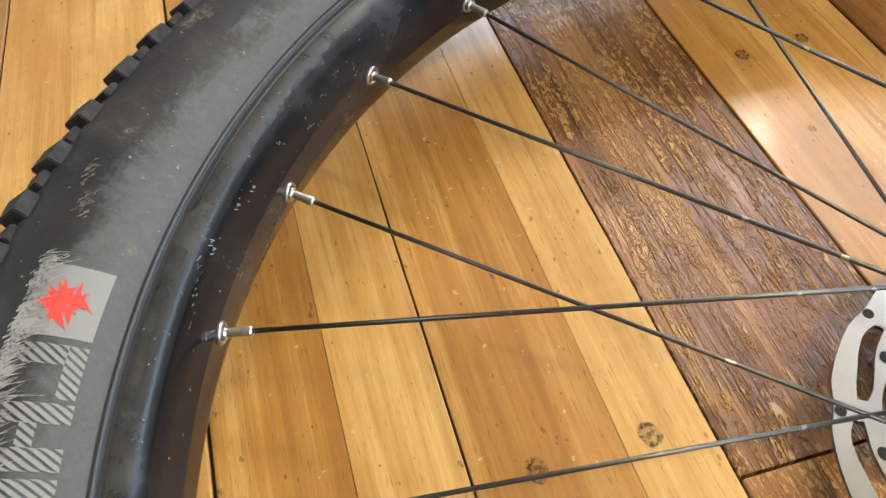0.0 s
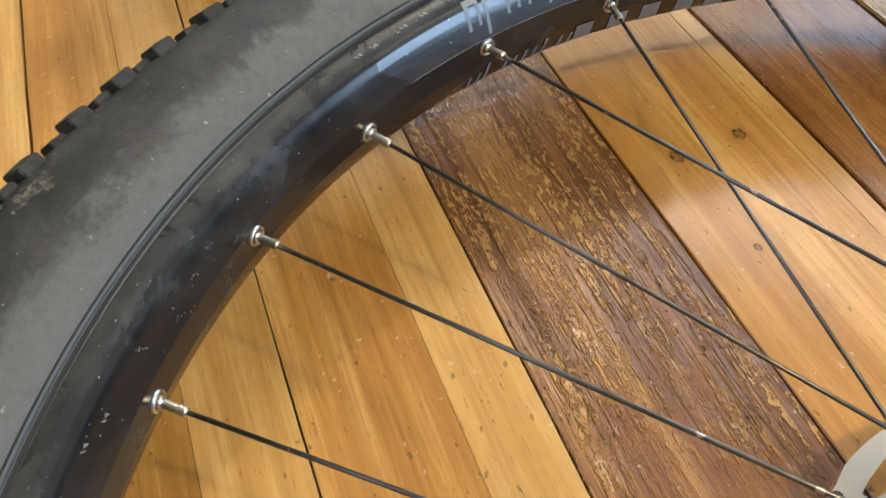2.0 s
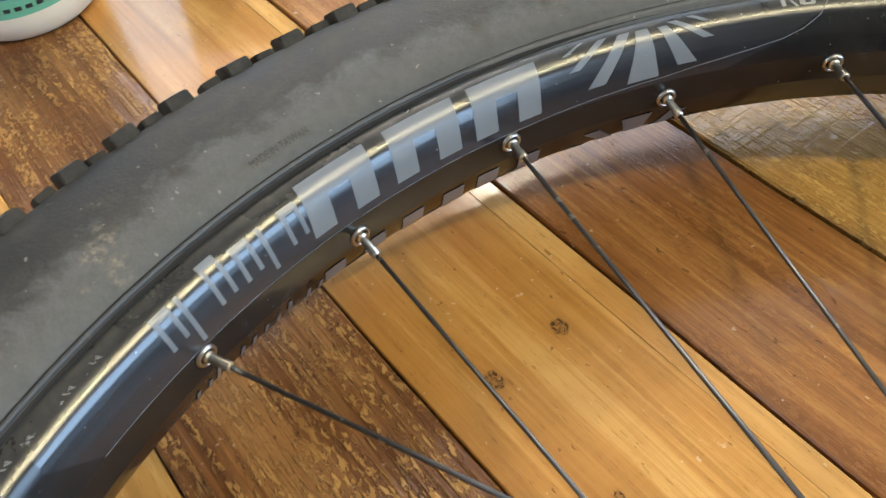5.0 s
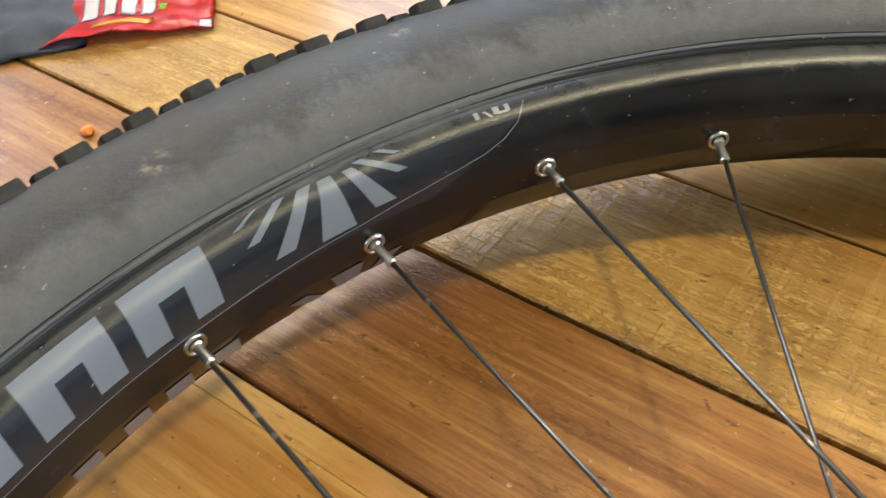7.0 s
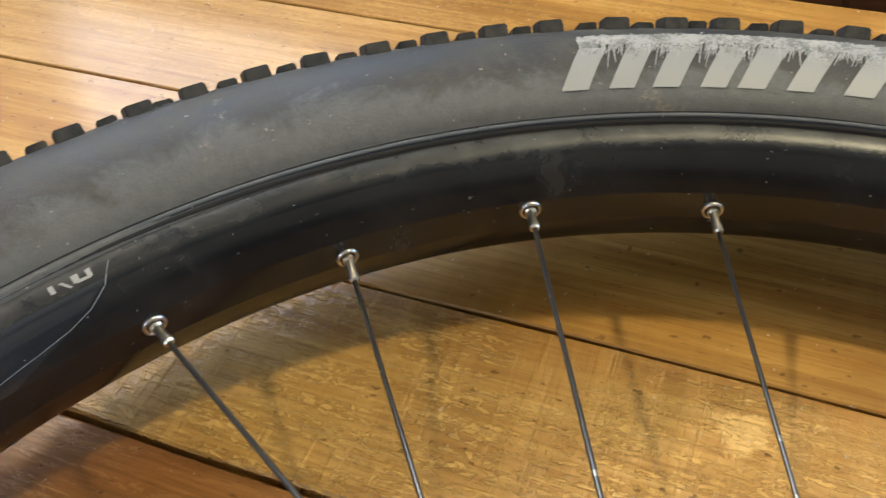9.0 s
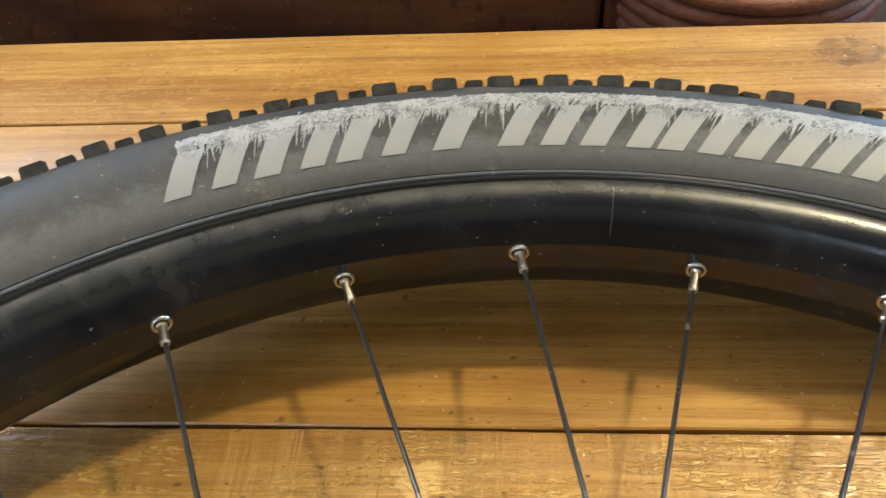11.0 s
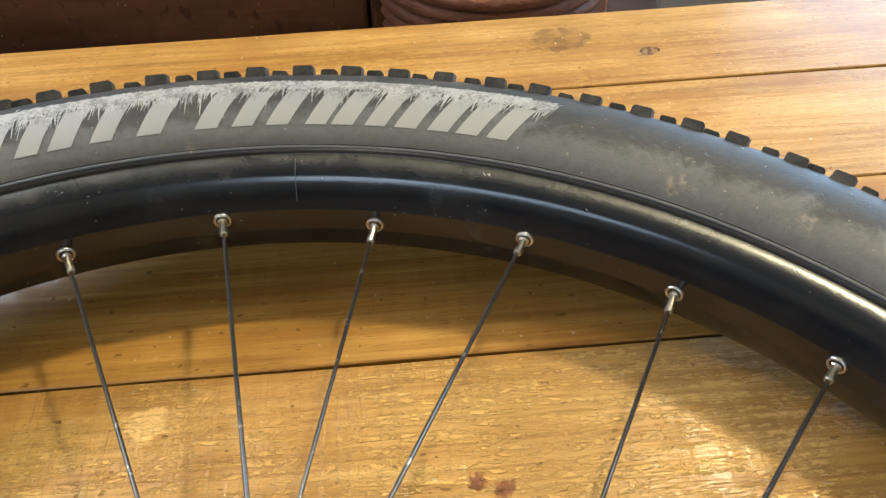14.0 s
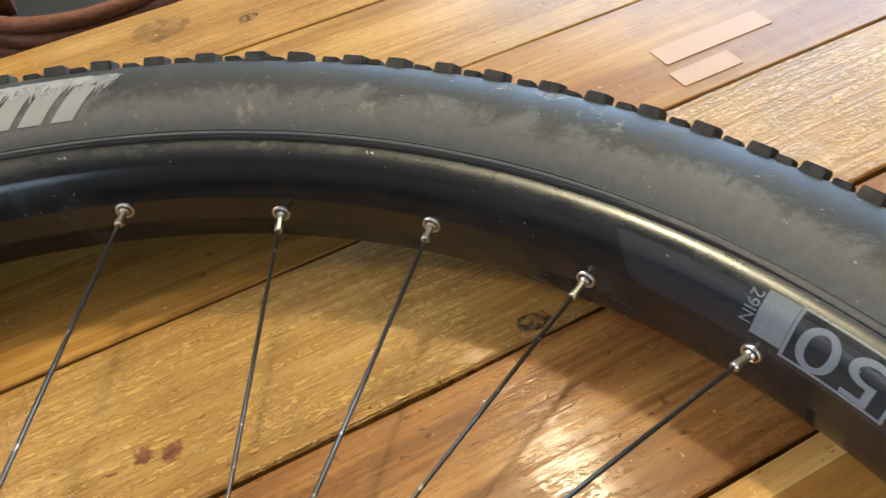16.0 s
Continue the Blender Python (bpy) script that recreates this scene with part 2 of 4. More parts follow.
def rubber():
    w = Mat("tyre_rubber")
    v = w.mapped((1, 1, 1))
    big = w.noise(v, 17.0, 7.0, 0.7, 0.9)
    mid = w.noise(v, 75.0, 7.0, 0.72, 0.6)
    fine = w.noise(v, 900.0, 3.0)
    speck = w.noise(v, 330.0, 2.0)
    rub = w.noise(v, 230.0, 5.0, 0.7, 0.4)
    dust = w.math("MULTIPLY", w.ramp(big, [(0.40, 0.05), (0.58, 1.0)]), w.math("MULTIPLY", w.ramp(mid, [(0.38, 0.12), (0.58, 1.0)]), w.ramp(rub, [(0.32, 0.45), (0.60, 1.0)])))
    col = w.mix(w.math("MULTIPLY", dust, 0.72), (0.013, 0.0124, 0.0112), (0.070, 0.062, 0.048))
    flat = w.n("ShaderNodeVectorMath")
    flat.operation = "MULTIPLY"
    w.l(w.co.outputs["Object"], flat.inputs[0])
    flat.inputs[1].default_value = (1, 1, 0)
    rad = w.n("ShaderNodeVectorMath")
    rad.operation = "LENGTH"
    w.l(flat.outputs[0], rad.inputs[0])
    band = w.math("ADD", w.math("DIVIDE", w.math("SUBTRACT", rad.outputs["Value"], 0.3105), 0.030), w.math("MULTIPLY", w.math("SUBTRACT", big, 0.5), 1.5))
    band = w.math("ADD", band, w.math("MULTIPLY", w.math("SUBTRACT", mid, 0.5), 0.9))
    band = w.math("MULTIPLY", w.ramp(band, [(0.32, 1.0), (0.58, 0.0)]), w.ramp(rub, [(0.30, 0.7), (0.60, 1.0)]))
    col = w.mix(w.math("MULTIPLY", band, 0.8), col, (0.093, 0.092, 0.089))
    mud = w.math("MULTIPLY", w.ramp(w.noise(v, 34.0, 4.0, 0.6), [(0.63, 0.0), (0.7, 0.8)]), w.ramp(w.noise(v, 420.0, 4.0, 0.7), [(0.45, 0.0), (0.6, 1.0)]))
    col = w.mix(mud, col, (0.20, 0.165, 0.115))
    col = w.mix(w.ramp(speck, [(0.715, 0.0), (0.75, 0.55)]), col, (0.30, 0.27, 0.22))
    w.put(col, w.math("ADD", 0.54, w.math("MULTIPLY", dust, 0.25)), spec=0.34)
    w.bump(w.math("ADD", w.math("MULTIPLY", fine, 0.5), mid), 0.3, 0.0009)
    return w.m


def knob_rubber():
    w = Mat("knob_rubber")
    v = w.mapped((1, 1, 1), 3.0)
    d = w.noise(v, 180.0, 4.0, 0.65)
    w.put(w.ramp(d, [(0.35, (0.010, 0.0105, 0.012)), (0.72, (0.042, 0.038, 0.032))]), 0.68, spec=0.3)
    w.bump(d, 0.3, 0.0008)
    return w.m


def rim_black():
    """Black anodised face; the rounded outer edge carries rubbed-in olive dust."""
    w = Mat("rim_black_anodised")
    v = w.mapped((1, 1, 1))
    big = w.noise(v, 17.0, 5.0, 0.6, 0.4)
    smear = w.noise(v, 70.0, 6.0, 0.7, 0.6)
    fine = w.noise(v, 420.0, 3.0)
    scr = w.noise(w.mapped((60.0, 60.0, 500.0)), 1.0, 3.0)
    flat = w.n("ShaderNodeVectorMath")
    flat.operation = "MULTIPLY"
    w.l(w.co.outputs["Object"], flat.inputs[0])
    flat.inputs[1].default_value = (1, 1, 0)
    rad = w.n("ShaderNodeVectorMath")
    rad.operation = "LENGTH"
    w.l(flat.outputs[0], rad.inputs[0])
    out = w.math("DIVIDE", w.math("SUBTRACT", rad.outputs["Value"], 0.2960), 0.0115)
    out = w.math("ADD", out, w.math("MULTIPLY", w.math("SUBTRACT", smear, 0.5), 0.45))
    edge = w.ramp(out, [(0.40, 0.0), (0.66, 0.85), (1.0, 1.0)])
    dust = w.math("MULTIPLY", w.ramp(big, [(0.42, 0.0), (0.72, 1.0)]), w.ramp(smear, [(0.38, 0.1), (0.66, 1.0)]))
    col = w.mix(w.math("MULTIPLY", dust, 0.6), (0.006, 0.0066, 0.008), (0.046, 0.046, 0.045))
    col = w.mix(edge, col, w.ramp(smear, [(0.35, (0.016, 0.0155, 0.0135)), (0.70, (0.050, 0.047, 0.039))]))
    col = w.mix(w.ramp(fine, [(0.72, 0.0), (0.76, 0.55)]), col, (0.33, 0.31, 0.28))
    rough = w.math("ADD", w.math("ADD", 0.16, w.math("MULTIPLY", dust, 0.26)), w.math("MULTIPLY", w.ramp(out, [(0.12, 0.0), (0.36, 1.0)]), 0.10))
    w.put(col, rough, spec=0.5)
    w.bump(w.math("ADD", fine, scr), 0.06, 0.0003)
    return w.m


def plain(name, colour, rough=0.5, metal=0.0, vary=0.2, scale=60.0, bump=0.1, depth=0.0004):
    w = Mat(name)
    no = w.noise(w.mapped((1, 1, 1), 3.0), scale, 4.0, 0.6)
    w.put(w.mix(no, tuple(c * (1 - vary) for c in colour), tuple(min(1.0, c * (1 + vary)) for c in colour)),
          w.math("ADD", rough - 0.06, w.math("MULTIPLY", no, 0.12)), metal)
    if bump:
        w.bump(no, bump, depth)
    return w.m


def worn_print(name, colour, under, wear=0.5, scale=240.0):
    """Print rubbed away in streaks."""
    w = Mat(name)
    v = w.mapped((1, 1, 1))
    a = w.noise(v, scale, 5.0, 0.7, 0.4)
    b = w.noise(v, scale * 0.14, 3.0)
    keep = w.ramp(w.math("ADD", w.math("MULTIPLY", a, 0.6), w.math("MULTIPLY", b, 0.4)), [(wear - 0.05, 0.0), (wear + 0.05, 1.0)])
    w.put(w.mix(keep, under, colour), 0.5, spec=0.4)
    return w.m


def glass_whitened():
    w = Mat("whitened_glass")
    # part-opaque white body stands in for window light caught in clear glass
    w.put((0.97, 0.98, 0.98), 0.05)
    w.b.inputs["Transmission Weight"].default_value = 0.7
    w.b.inputs["IOR"].default_value = 1.45
    return w.m


RUBBER, KNOB, RIM = rubber(), knob_rubber(), rim_black()
STEEL = plain("nipple_nickel", (0.60, 0.55, 0.46), 0.3, 1.0, 0.12, 300.0, 0.05)
WASHER = plain("eyelet_steel", (0.55, 0.54, 0.52), 0.3, 1.0, 0.15, 300.0, 0.05)
SPOKE = plain("spoke_black_steel", (0.12, 0.108, 0.096), 0.34, 0.9, 0.3, 200.0, 0.05)
def chipped(mat):
    """Bare bright chips in a dark painted metal."""
    t = mat.node_tree
    b = t.nodes["Principled BSDF"]
    co, no, ra, mx = (t.nodes.new(k) for k in ("ShaderNodeTexCoord", "ShaderNodeTexNoise", "ShaderNodeValToRGB", "ShaderNodeMix"))
    no.inputs["Scale"].default_value, no.inputs["Detail"].default_value = 170.0, 3.0
    t.links.new(co.outputs["Object"], no.inputs["Vector"])
    t.links.new(no.outputs["Fac"], ra.inputs[0])
    ra.color_ramp.elements[0].position, ra.color_ramp.elements[1].position = 0.66, 0.70
    mx.data_type = "RGBA"
    old = b.inputs["Base Color"].links[0].from_socket
    t.links.new(ra.outputs[0], mx.inputs[0])
    t.links.new(old, mx.inputs[6])
    mx.inputs[7].default_value = (0.42, 0.37, 0.30, 1)
    t.links.new(mx.outputs[2], b.inputs["Base Color"])


chipped(SPOKE)
DISC = plain("brake_disc_steel", (0.29, 0.262, 0.222), 0.42, 1.0, 0.15, 90.0, 0.06)
HUB = plain("hub_black", (0.014, 0.014, 0.015), 0.35, 0.2, 0.2, 80.0, 0.05)
FILM = plain("decal_film_gloss", (0.012, 0.0145, 0.020), 0.24, 0.0, 0.35, 45.0, 0.02)
FILM.node_tree.nodes["Principled BSDF"].inputs["Coat Weight"].default_value = 0.8
FILM.node_tree.nodes["Principled BSDF"].inputs["Coat Roughness"].default_value = 0.13
DECAL = plain("decal_grey", (0.14, 0.155, 0.175), 0.36, 0.0, 0.08, 60.0, 0.02)
DECAL_DIM = plain("decal_dark_grey", (0.16, 0.165, 0.18), 0.3, 0.0, 0.1, 60.0, 0.02)
SEAM = plain("rim_joint_line", (0.07, 0.072, 0.075), 0.4, 0.0, 0.3, 300.0, 0.05)
SCRATCH = plain("bare_scratch", (0.26, 0.25, 0.235), 0.45, 0.1, 0.25, 400.0, 0.1)
PRINT = worn_print("tyre_print_grey", (0.21, 0.206, 0.194), (0.175, 0.172, 0.163), 0.3)
PRINT_WORN = worn_print("tyre_print_rubbed", (0.275, 0.268, 0.25), (0.12, 0.117, 0.11), 0.485, 900.0)
PRINT_RED = worn_print("tyre_print_red", (0.72, 0.045, 0.03), (0.36, 0.22, 0.2), 0.38, 500.0)
EMBOSS = plain("embossed_rubber", (0.016, 0.016, 0.017), 0.5)
BEAD = plain("bead_rubber", (0.046, 0.049, 0.054), 0.6, 0.0, 0.2, 120.0, 0.1)
# near-black colour standing in for the shade inside gaps, grooves and slots
GAP_DARK = plain("gap_shade", (0.012, 0.010, 0.008), 0.9, 0.0, 0.4, 120.0, 0.3)

# ---------------------------------------------------------------- room
PLASTER = plain("wall_plaster", (0.30, 0.26, 0.21), 0.8, 0.0, 0.08, 8.0, 0.1, 0.002)
CEIL = plain("ceiling_white", (0.40, 0.37, 0.33), 0.8, 0.0, 0.06, 6.0, 0.1, 0.002)
FLOOR_M = plain("room_floor_tiles", (0.30, 0.22, 0.16), 0.5, 0.0, 0.2, 5.0, 0.1, 0.002)
FRAME_M = plain("window_frame_white", (0.7, 0.7, 0.68), 0.4)


def wall_with_window(name, axis, at, thick, lo, hi, w0, w1, z0, z1, base=-0.75, top=1.75):
    """A wall across one axis with one opening right through it."""
    root = new(name)
    tagged(root, "cream plaster wall with a window opening", "wall", kind="structure")
    spans = [(lo, w0, base, top), (w1, hi, base, top), (w0, w1, base, z0), (w0, w1, z1, top)]
    for a, b, c, d in spans:
        bm = bmesh.new()
        if axis == "x":
            box(bm, at, at + thick, a, b, c, d)
        else:
            box(bm, a, b, at, at + thick, c, d)
        part("wall_section", bm, PLASTER, root)
    return root


tagged(part("floor", box(bmesh.new(), -2.6, 2.6, -2.4, 2.6, -0.83, -0.75), FLOOR_M, None), "brown tiled room floor", "floor", kind="structure")
tagged(part("ceiling", box(bmesh.new(), -2.6, 2.6, -2.4, 2.6, 1.75, 1.83), CEIL, None), "plain white plaster ceiling", "ceiling", kind="structure")
wall_with_window("wall_east", "x", 2.2, 0.2, -2.2, 1.95, -0.5, 1.5, -0.55, 1.2)
wall_with_window("wall_south", "y", -2.2, 0.2, -2.4, 2.2, -2.15, -1.55, 0.8, 1.6)
wall_with_window("wall_west", "x", -2.4, 0.2, -2.0, 1.75, -1.88, -0.92, 0.88, 1.62)
wall_with_window("wall_north", "y", 1.75, 0.2, -1.5, 2.2, -0.7, 0.18, 0.45, 1.65)
wall_with_window("wall_north_west", "y", 1.75, 0.2, -2.4, -1.5, -2.1, -1.54, 0.65, 1.55)


def window_thing(name, m, w, h):
    root = new(name)
    root.matrix_world = m
    tagged(root, "white framed window with clear panes", "window", kind="structure")
    for nm, x0, x1, z0, z1 in (("window_frame", -w / 2, -w / 2 + 0.05, 0, h), ("window_frame", w / 2 - 0.05, w / 2, 0, h), ("window_frame", -w / 2 + 0.05, w / 2 - 0.05, 0, 0.05),
                               ("window_frame", -w / 2 + 0.05, w / 2 - 0.05, h - 0.05, h), ("mullion", -0.02, 0.02, 0.05, h - 0.05)):
        part(nm, box(bmesh.new(), x0, x1, -0.03, 0.03, z0, z1, 0.004), FRAME_M, root)
    return root


window_thing("window_1", pose(2.33, 0.5, -0.55, 0, 0, 90), 2.0, 1.75)
window_thing("window_2", pose(-1.85, -2.13, 0.8, 0, 0, 0), 0.6, 0.8)
window_thing("window_4", pose(-2.33, -1.4, 0.88, 0, 0, 90), 0.96, 0.74)
window_thing("window_5", pose(-1.82, 1.88, 0.65, 0, 0, 0), 0.56, 0.9)
window_thing("window_3", pose(-0.26, 1.88, 0.45, 0, 0, 0), 0.88, 1.2)

# hanging lamps, the sources of the two warm lights
BULB = Mat("bulb_glow")
BULB.put((1.0, 0.85, 0.6), 0.3)
BULB.b.inputs["Emission Color"].default_value = (1.0, 0.72, 0.42, 1)
BULB.b.inputs["Emission Strength"].default_value = 12.0
SHADE_M = plain("lamp_metal", (0.05, 0.05, 0.05), 0.4, 0.5)


def pendant(at, label):
    root = new("pendant_lamp")
    root.location = at
    tagged(root, label, "lamp")
    bulb = part("bulb", lathe(bmesh.new(), [(0.0, -0.055), (0.021, -0.051), (0.039, -0.039), (0.051, -0.021), (0.055, 0.0), (0.051, 0.021), (0.039, 0.039), (0.026, 0.06), (0.02, 0.095)], 16), BULB.m, root, smooth=True)
    bulb.visible_shadow = False
    part("socket", lathe(bmesh.new(), [(0.0, 0.15), (0.02, 0.15), (0.022, 0.1), (0.016, 0.095)], 16), SHADE_M, root, smooth=True)
    part("cord", tube(bmesh.new(), (0, 0, 0.15), (0, 0, 1.75 - at[2]), 0.003), SHADE_M, root)


pendant(LAMP_B, "glowing globe lamp hanging from a black cord")
pendant(LAMP_A, "second glowing globe lamp on a black cord")

# ---------------------------------------------------------------- plank table top
TABLE = new("table")
TABLE.matrix_world = pose(0, 0, 0, 0, 0, 150)
tagged(TABLE, "rustic varnished table of reclaimed pine planks", "table")
# a plank's x runs along 150 degrees; its y is then turned to face away from the joints' count
HONEY = ((0.325, 0.145, 0.030), (0.42, 0.205, 0.047), (0.53, 0.300, 0.090))
PALE = ((0.405, 0.205, 0.054), (0.50, 0.275, 0.082), (0.60, 0.365, 0.130))
ORANGE = ((0.245, 0.108, 0.021), (0.345, 0.170, 0.035), (0.45, 0.250, 0.063))
BROWN = ((0.105, 0.038, 0.011), (0.185, 0.074, 0.023), (0.33, 0.160, 0.054))
GOLD = ((0.258, 0.122, 0.028), (0.382, 0.204, 0.051), (0.505, 0.304, 0.093))
DULL = ((0.24, 0.112, 0.024), (0.345, 0.182, 0.045), (0.44, 0.255, 0.080))
REDDISH = ((0.165, 0.062, 0.016), (0.280, 0.122, 0.033), (0.41, 0.205, 0.064))
TAN = ((0.22, 0.102, 0.029), (0.335, 0.172, 0.053), (0.46, 0.265, 0.096))


def uv(x, y):
    """World place to plank frame: along, across (across grows towards the far edge)."""
    return -0.866 * x + 0.5 * y, -(0.5 * x + 0.866 * y)


def kn(x, y, r):
    return (*uv(x, y), r)


def st(x, y, r, c, a):
    return (*uv(x, y), r, c, a)


JOINTS = [-0.565, -0.475, -0.385, -0.292, -0.243, -0.2035, -0.1475, -0.115, -0.0265, 0.054, 0.066, 0.155, 0.247, 0.342, 0.436, 0.517]
PLANKS = [
    wood("plank_a", *HONEY), wood("plank_b", *TAN),
    wood("plank_c", *PALE), wood("plank_d", *HONEY, knots=[kn(-0.51, -0.06, 0.006)]), wood("plank_da", *PALE, swirl=1.6),
    wood("plank_e", *HONEY, gloss=0.32, knots=[kn(-0.276, -0.084, 0.0045), kn(-0.1424, -0.1257, 0.003), kn(-0.1214, -0.088, 0.0035)], swirl=2.2), wood("plank_ea", *PALE, gloss=0.32, knots=[kn(-0.1214, -0.088, 0.003)]),
    wood("plank_f", *BROWN, coarse=1.2, gloss=0.3, flake_glint=0.55, swirl=1.4),
    wood("plank_g", *HONEY, gloss=0.34, coat=0.2, knots=[kn(-0.1999, 0.1548, 0.0026), kn(-0.2153, 0.1233, 0.0026), kn(-0.16, 0.0946, 0.0013)]), wood("plank_ga", *PALE, gloss=0.34, coat=0.2),
    wood("plank_h", *REDDISH, coarse=0.35, flake_glint=0.25, sawn=0.06, coat=0.22, gloss=0.32, stains=[st(0.1624, 0.045, 0.01, (0.3, 0.16, 0.08), 0.3)]),
    wood("plank_i", *GOLD, coarse=0.9, flake_glint=0.36, sawn=0.30, coat=0.35, gloss=0.3, knots=[kn(0.2895, 0.0215, 0.0038)],
         stains=[st(0.0605, 0.224, 0.009, (0.66, 0.42, 0.15), 0.9),
                 st(0.1599, 0.1221, 0.0042, (0.13, 0.030, 0.014), 0.9), st(0.1666, 0.1135, 0.004, (0.13, 0.030, 0.014), 0.9)]),
    wood("plank_j", *ORANGE, gloss=0.3, sawn=0.22),
    wood("plank_k", *DULL, gloss=0.34, coarse=0.15),
    wood("plank_l", *DULL, gloss=0.36, coarse=0.15, knots=[kn(0.3842, 0.3412, 0.0105), kn(0.4209, 0.2972, 0.0035), kn(0.462, 0.346, 0.004)]),
]
PLANK_TAIL = wood("plank_tail", *REDDISH, coarse=0.45, gloss=0.34)


FINE = {-0.243, -0.1475, 0.054}
GAPS = {-0.2035: 0.00035, -0.115: 0.00035, -0.0265: 0.0006, 0.066: 0.0008, 0.155: 0.0011, 0.247: 0.0007}


def plank(y0, y1, x0, x1, material, seed, g0=0.0007, g1=0.0007):
    rng = random.Random(seed)
    bm = bmesh.new()
    n = 40
    rows = []
    for i in range(n + 1):
        x = x0 + (x1 - x0) * i / n
        j0, j1 = rng.uniform(-0.0004, 0.0004), rng.uniform(-0.0004, 0.0004)
        a, b = y0 + g0 + j0 * g0 * 1400, y1 - g1 + j1 * g1 * 1400
        rows.append([bm.verts.new(c) for c in ((x, a, -0.032), (x, a, -g0), (x, a + g0, 0.0), (x, b - g1, 0.0), (x, b, -g1), (x, b, -0.032))])
    for p, q in zip(rows, rows[1:]):
        for k in range(6):
            bm.faces.new((p[k], q[k], q[(k + 1) % 6], p[(k + 1) % 6]))
    bm.faces.new(rows[0][::-1])
    bm.faces.new(rows[-1])
    bmesh.ops.recalc_face_normals(bm, faces=bm.faces)
    return part("plank", bm, material, TABLE)


for k, (a, b) in enumerate(zip(JOINTS, JOINTS[1:])):
    ga, gb = (0.0001 if j in FINE else GAPS.get(j, 0.0007) for j in (a, b))
    if k == 7:
        plank(-b, -a, 0.0372, 1.0, PLANKS[k], k, gb, ga)
        plank(-b, -a, -0.9, 0.0358, PLANK_TAIL, 40)
    else:
        plank(-b, -a, -0.9, 1.0, PLANKS[k], k, gb, ga)
# near-black board: the depth shade between planks is put into its colour
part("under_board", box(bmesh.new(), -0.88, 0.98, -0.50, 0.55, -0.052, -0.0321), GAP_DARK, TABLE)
for lx in (-0.8, 0.9):
    for ly in (-0.42, 0.48):
        part("leg", box(bmesh.new(), lx - 0.04, lx + 0.04, ly - 0.04, ly + 0.04, -0.75, -0.0525, 0.004), PLANK_TAIL, TABLE)

# ---------------------------------------------------------------- wheel
WHEEL = new("bicycle_wheel")
WHEEL.matrix_world = Matrix(((0.99897, 0.00035, 0.04533, 0), (0.00035, 0.99988, -0.01549, 0), (-0.04533, 0.01549, 0.99885, 0.05169), (0, 0, 0, 1)))
tagged(WHEEL, "black mountain bike wheel lying tilted on its hub", "wheel")

SPOKES = 28
STEP = 360.0 / SPOKES


def nipple_angle(i):
    return 90 - (i - 10) * STEP


# half of the rim's section: crest, inner face, shoulder, lip
RIM_HALF = [(0.2912, 0.0), (0.2914, 0.0058)]
for tilt in [17, 18, 19, 21, 23, 26] + [33, 41, 50, 58, 65, 71, 76, 81, 86]:
    ln = 0.0024 if tilt < 30 else 0.0013
    RIM_HALF.append((RIM_HALF[-1][0] + ln * math.sin(radians(tilt)), RIM_HALF[-1][1] + ln * math.cos(radians(tilt))))
FACE = list(RIM_HALF)
LIP_R, LIP_Z = RIM_HALF[-1]
RIM_HALF += [(LIP_R + 0.0003, LIP_Z - 0.0002), (LIP_R + 0.0003, LIP_Z - 0.0022)]
FACE_SPAN = 0.0303
TYRE_HALF = [(0.3040, 0.0208), (0.3058, 0.0240), (0.3066, 0.0256), (0.3072, 0.0264), (0.3084, 0.0273), (0.30865, 0.0268), (0.3091, 0.0280), (0.3140, 0.0316), (0.3200, 0.0342), (0.3265, 0.0362), (0.3335, 0.0370),
             (0.3405, 0.0367), (0.3470, 0.0352), (0.3530, 0.0324), (0.3585, 0.0275), (0.3630, 0.0195), (0.3660, 0.0095), (0.3668, 0.0)]
TYRE_FACE = [(0.3108, 0.02925)] + TYRE_HALF[7:16]


def along(profile, s, span=None):
    """Point and outward-facing direction at the share s of a section's length."""
    seg = [math.dist(p, q) for p, q in zip(profile, profile[1:])]
    d = s * (span or sum(seg))
    for (p, q), l in zip(zip(profile, profile[1:]), seg):
        if d <= l + 1e-9:
            t = d / l
            return p[0] + (q[0] - p[0]) * t, p[1] + (q[1] - p[1]) * t, ((q[0] - p[0]) / l, (q[1] - p[1]) / l)
        d -= l
    return profile[-1][0], profile[-1][1], (1, 0)


def on_rim(theta, s, lift=0.00025, flip=1):
    r, z, (dr, dz) = along(FACE, s, FACE_SPAN)
    r, z = r - dz * lift, z + dr * lift
    a = radians(theta)
    return Vector((r * math.cos(a), r * math.sin(a), z * flip))


def on_tyre(theta, s, lift=0.0003):
    r, z, (dr, dz) = along(TYRE_FACE, s)
    r, z = r - dz * lift, z + dr * lift
    a = radians(theta)
    return Vector((r * math.cos(a), r * math.sin(a), z))


rim_root = part("rim", lathe(bmesh.new(), [(r, -z) for r, z in RIM_HALF[:0:-1]] + RIM_HALF + [(0.3020, 0.0195), (0.3, 0.0), (0.3020, -0.0195)], 336, closed=True), RIM, WHEEL, "black anodised aluminium rim with scuffs", smooth=True)

rim_root.data.set_sharp_from_angle(angle=radians(9.5))


def tyre_wobble(a, k, r, z):
    return r + 0.00025 * math.sin(5 * a + k * 0.2), z * (1 + 0.004 * math.sin(3 * a + 1))


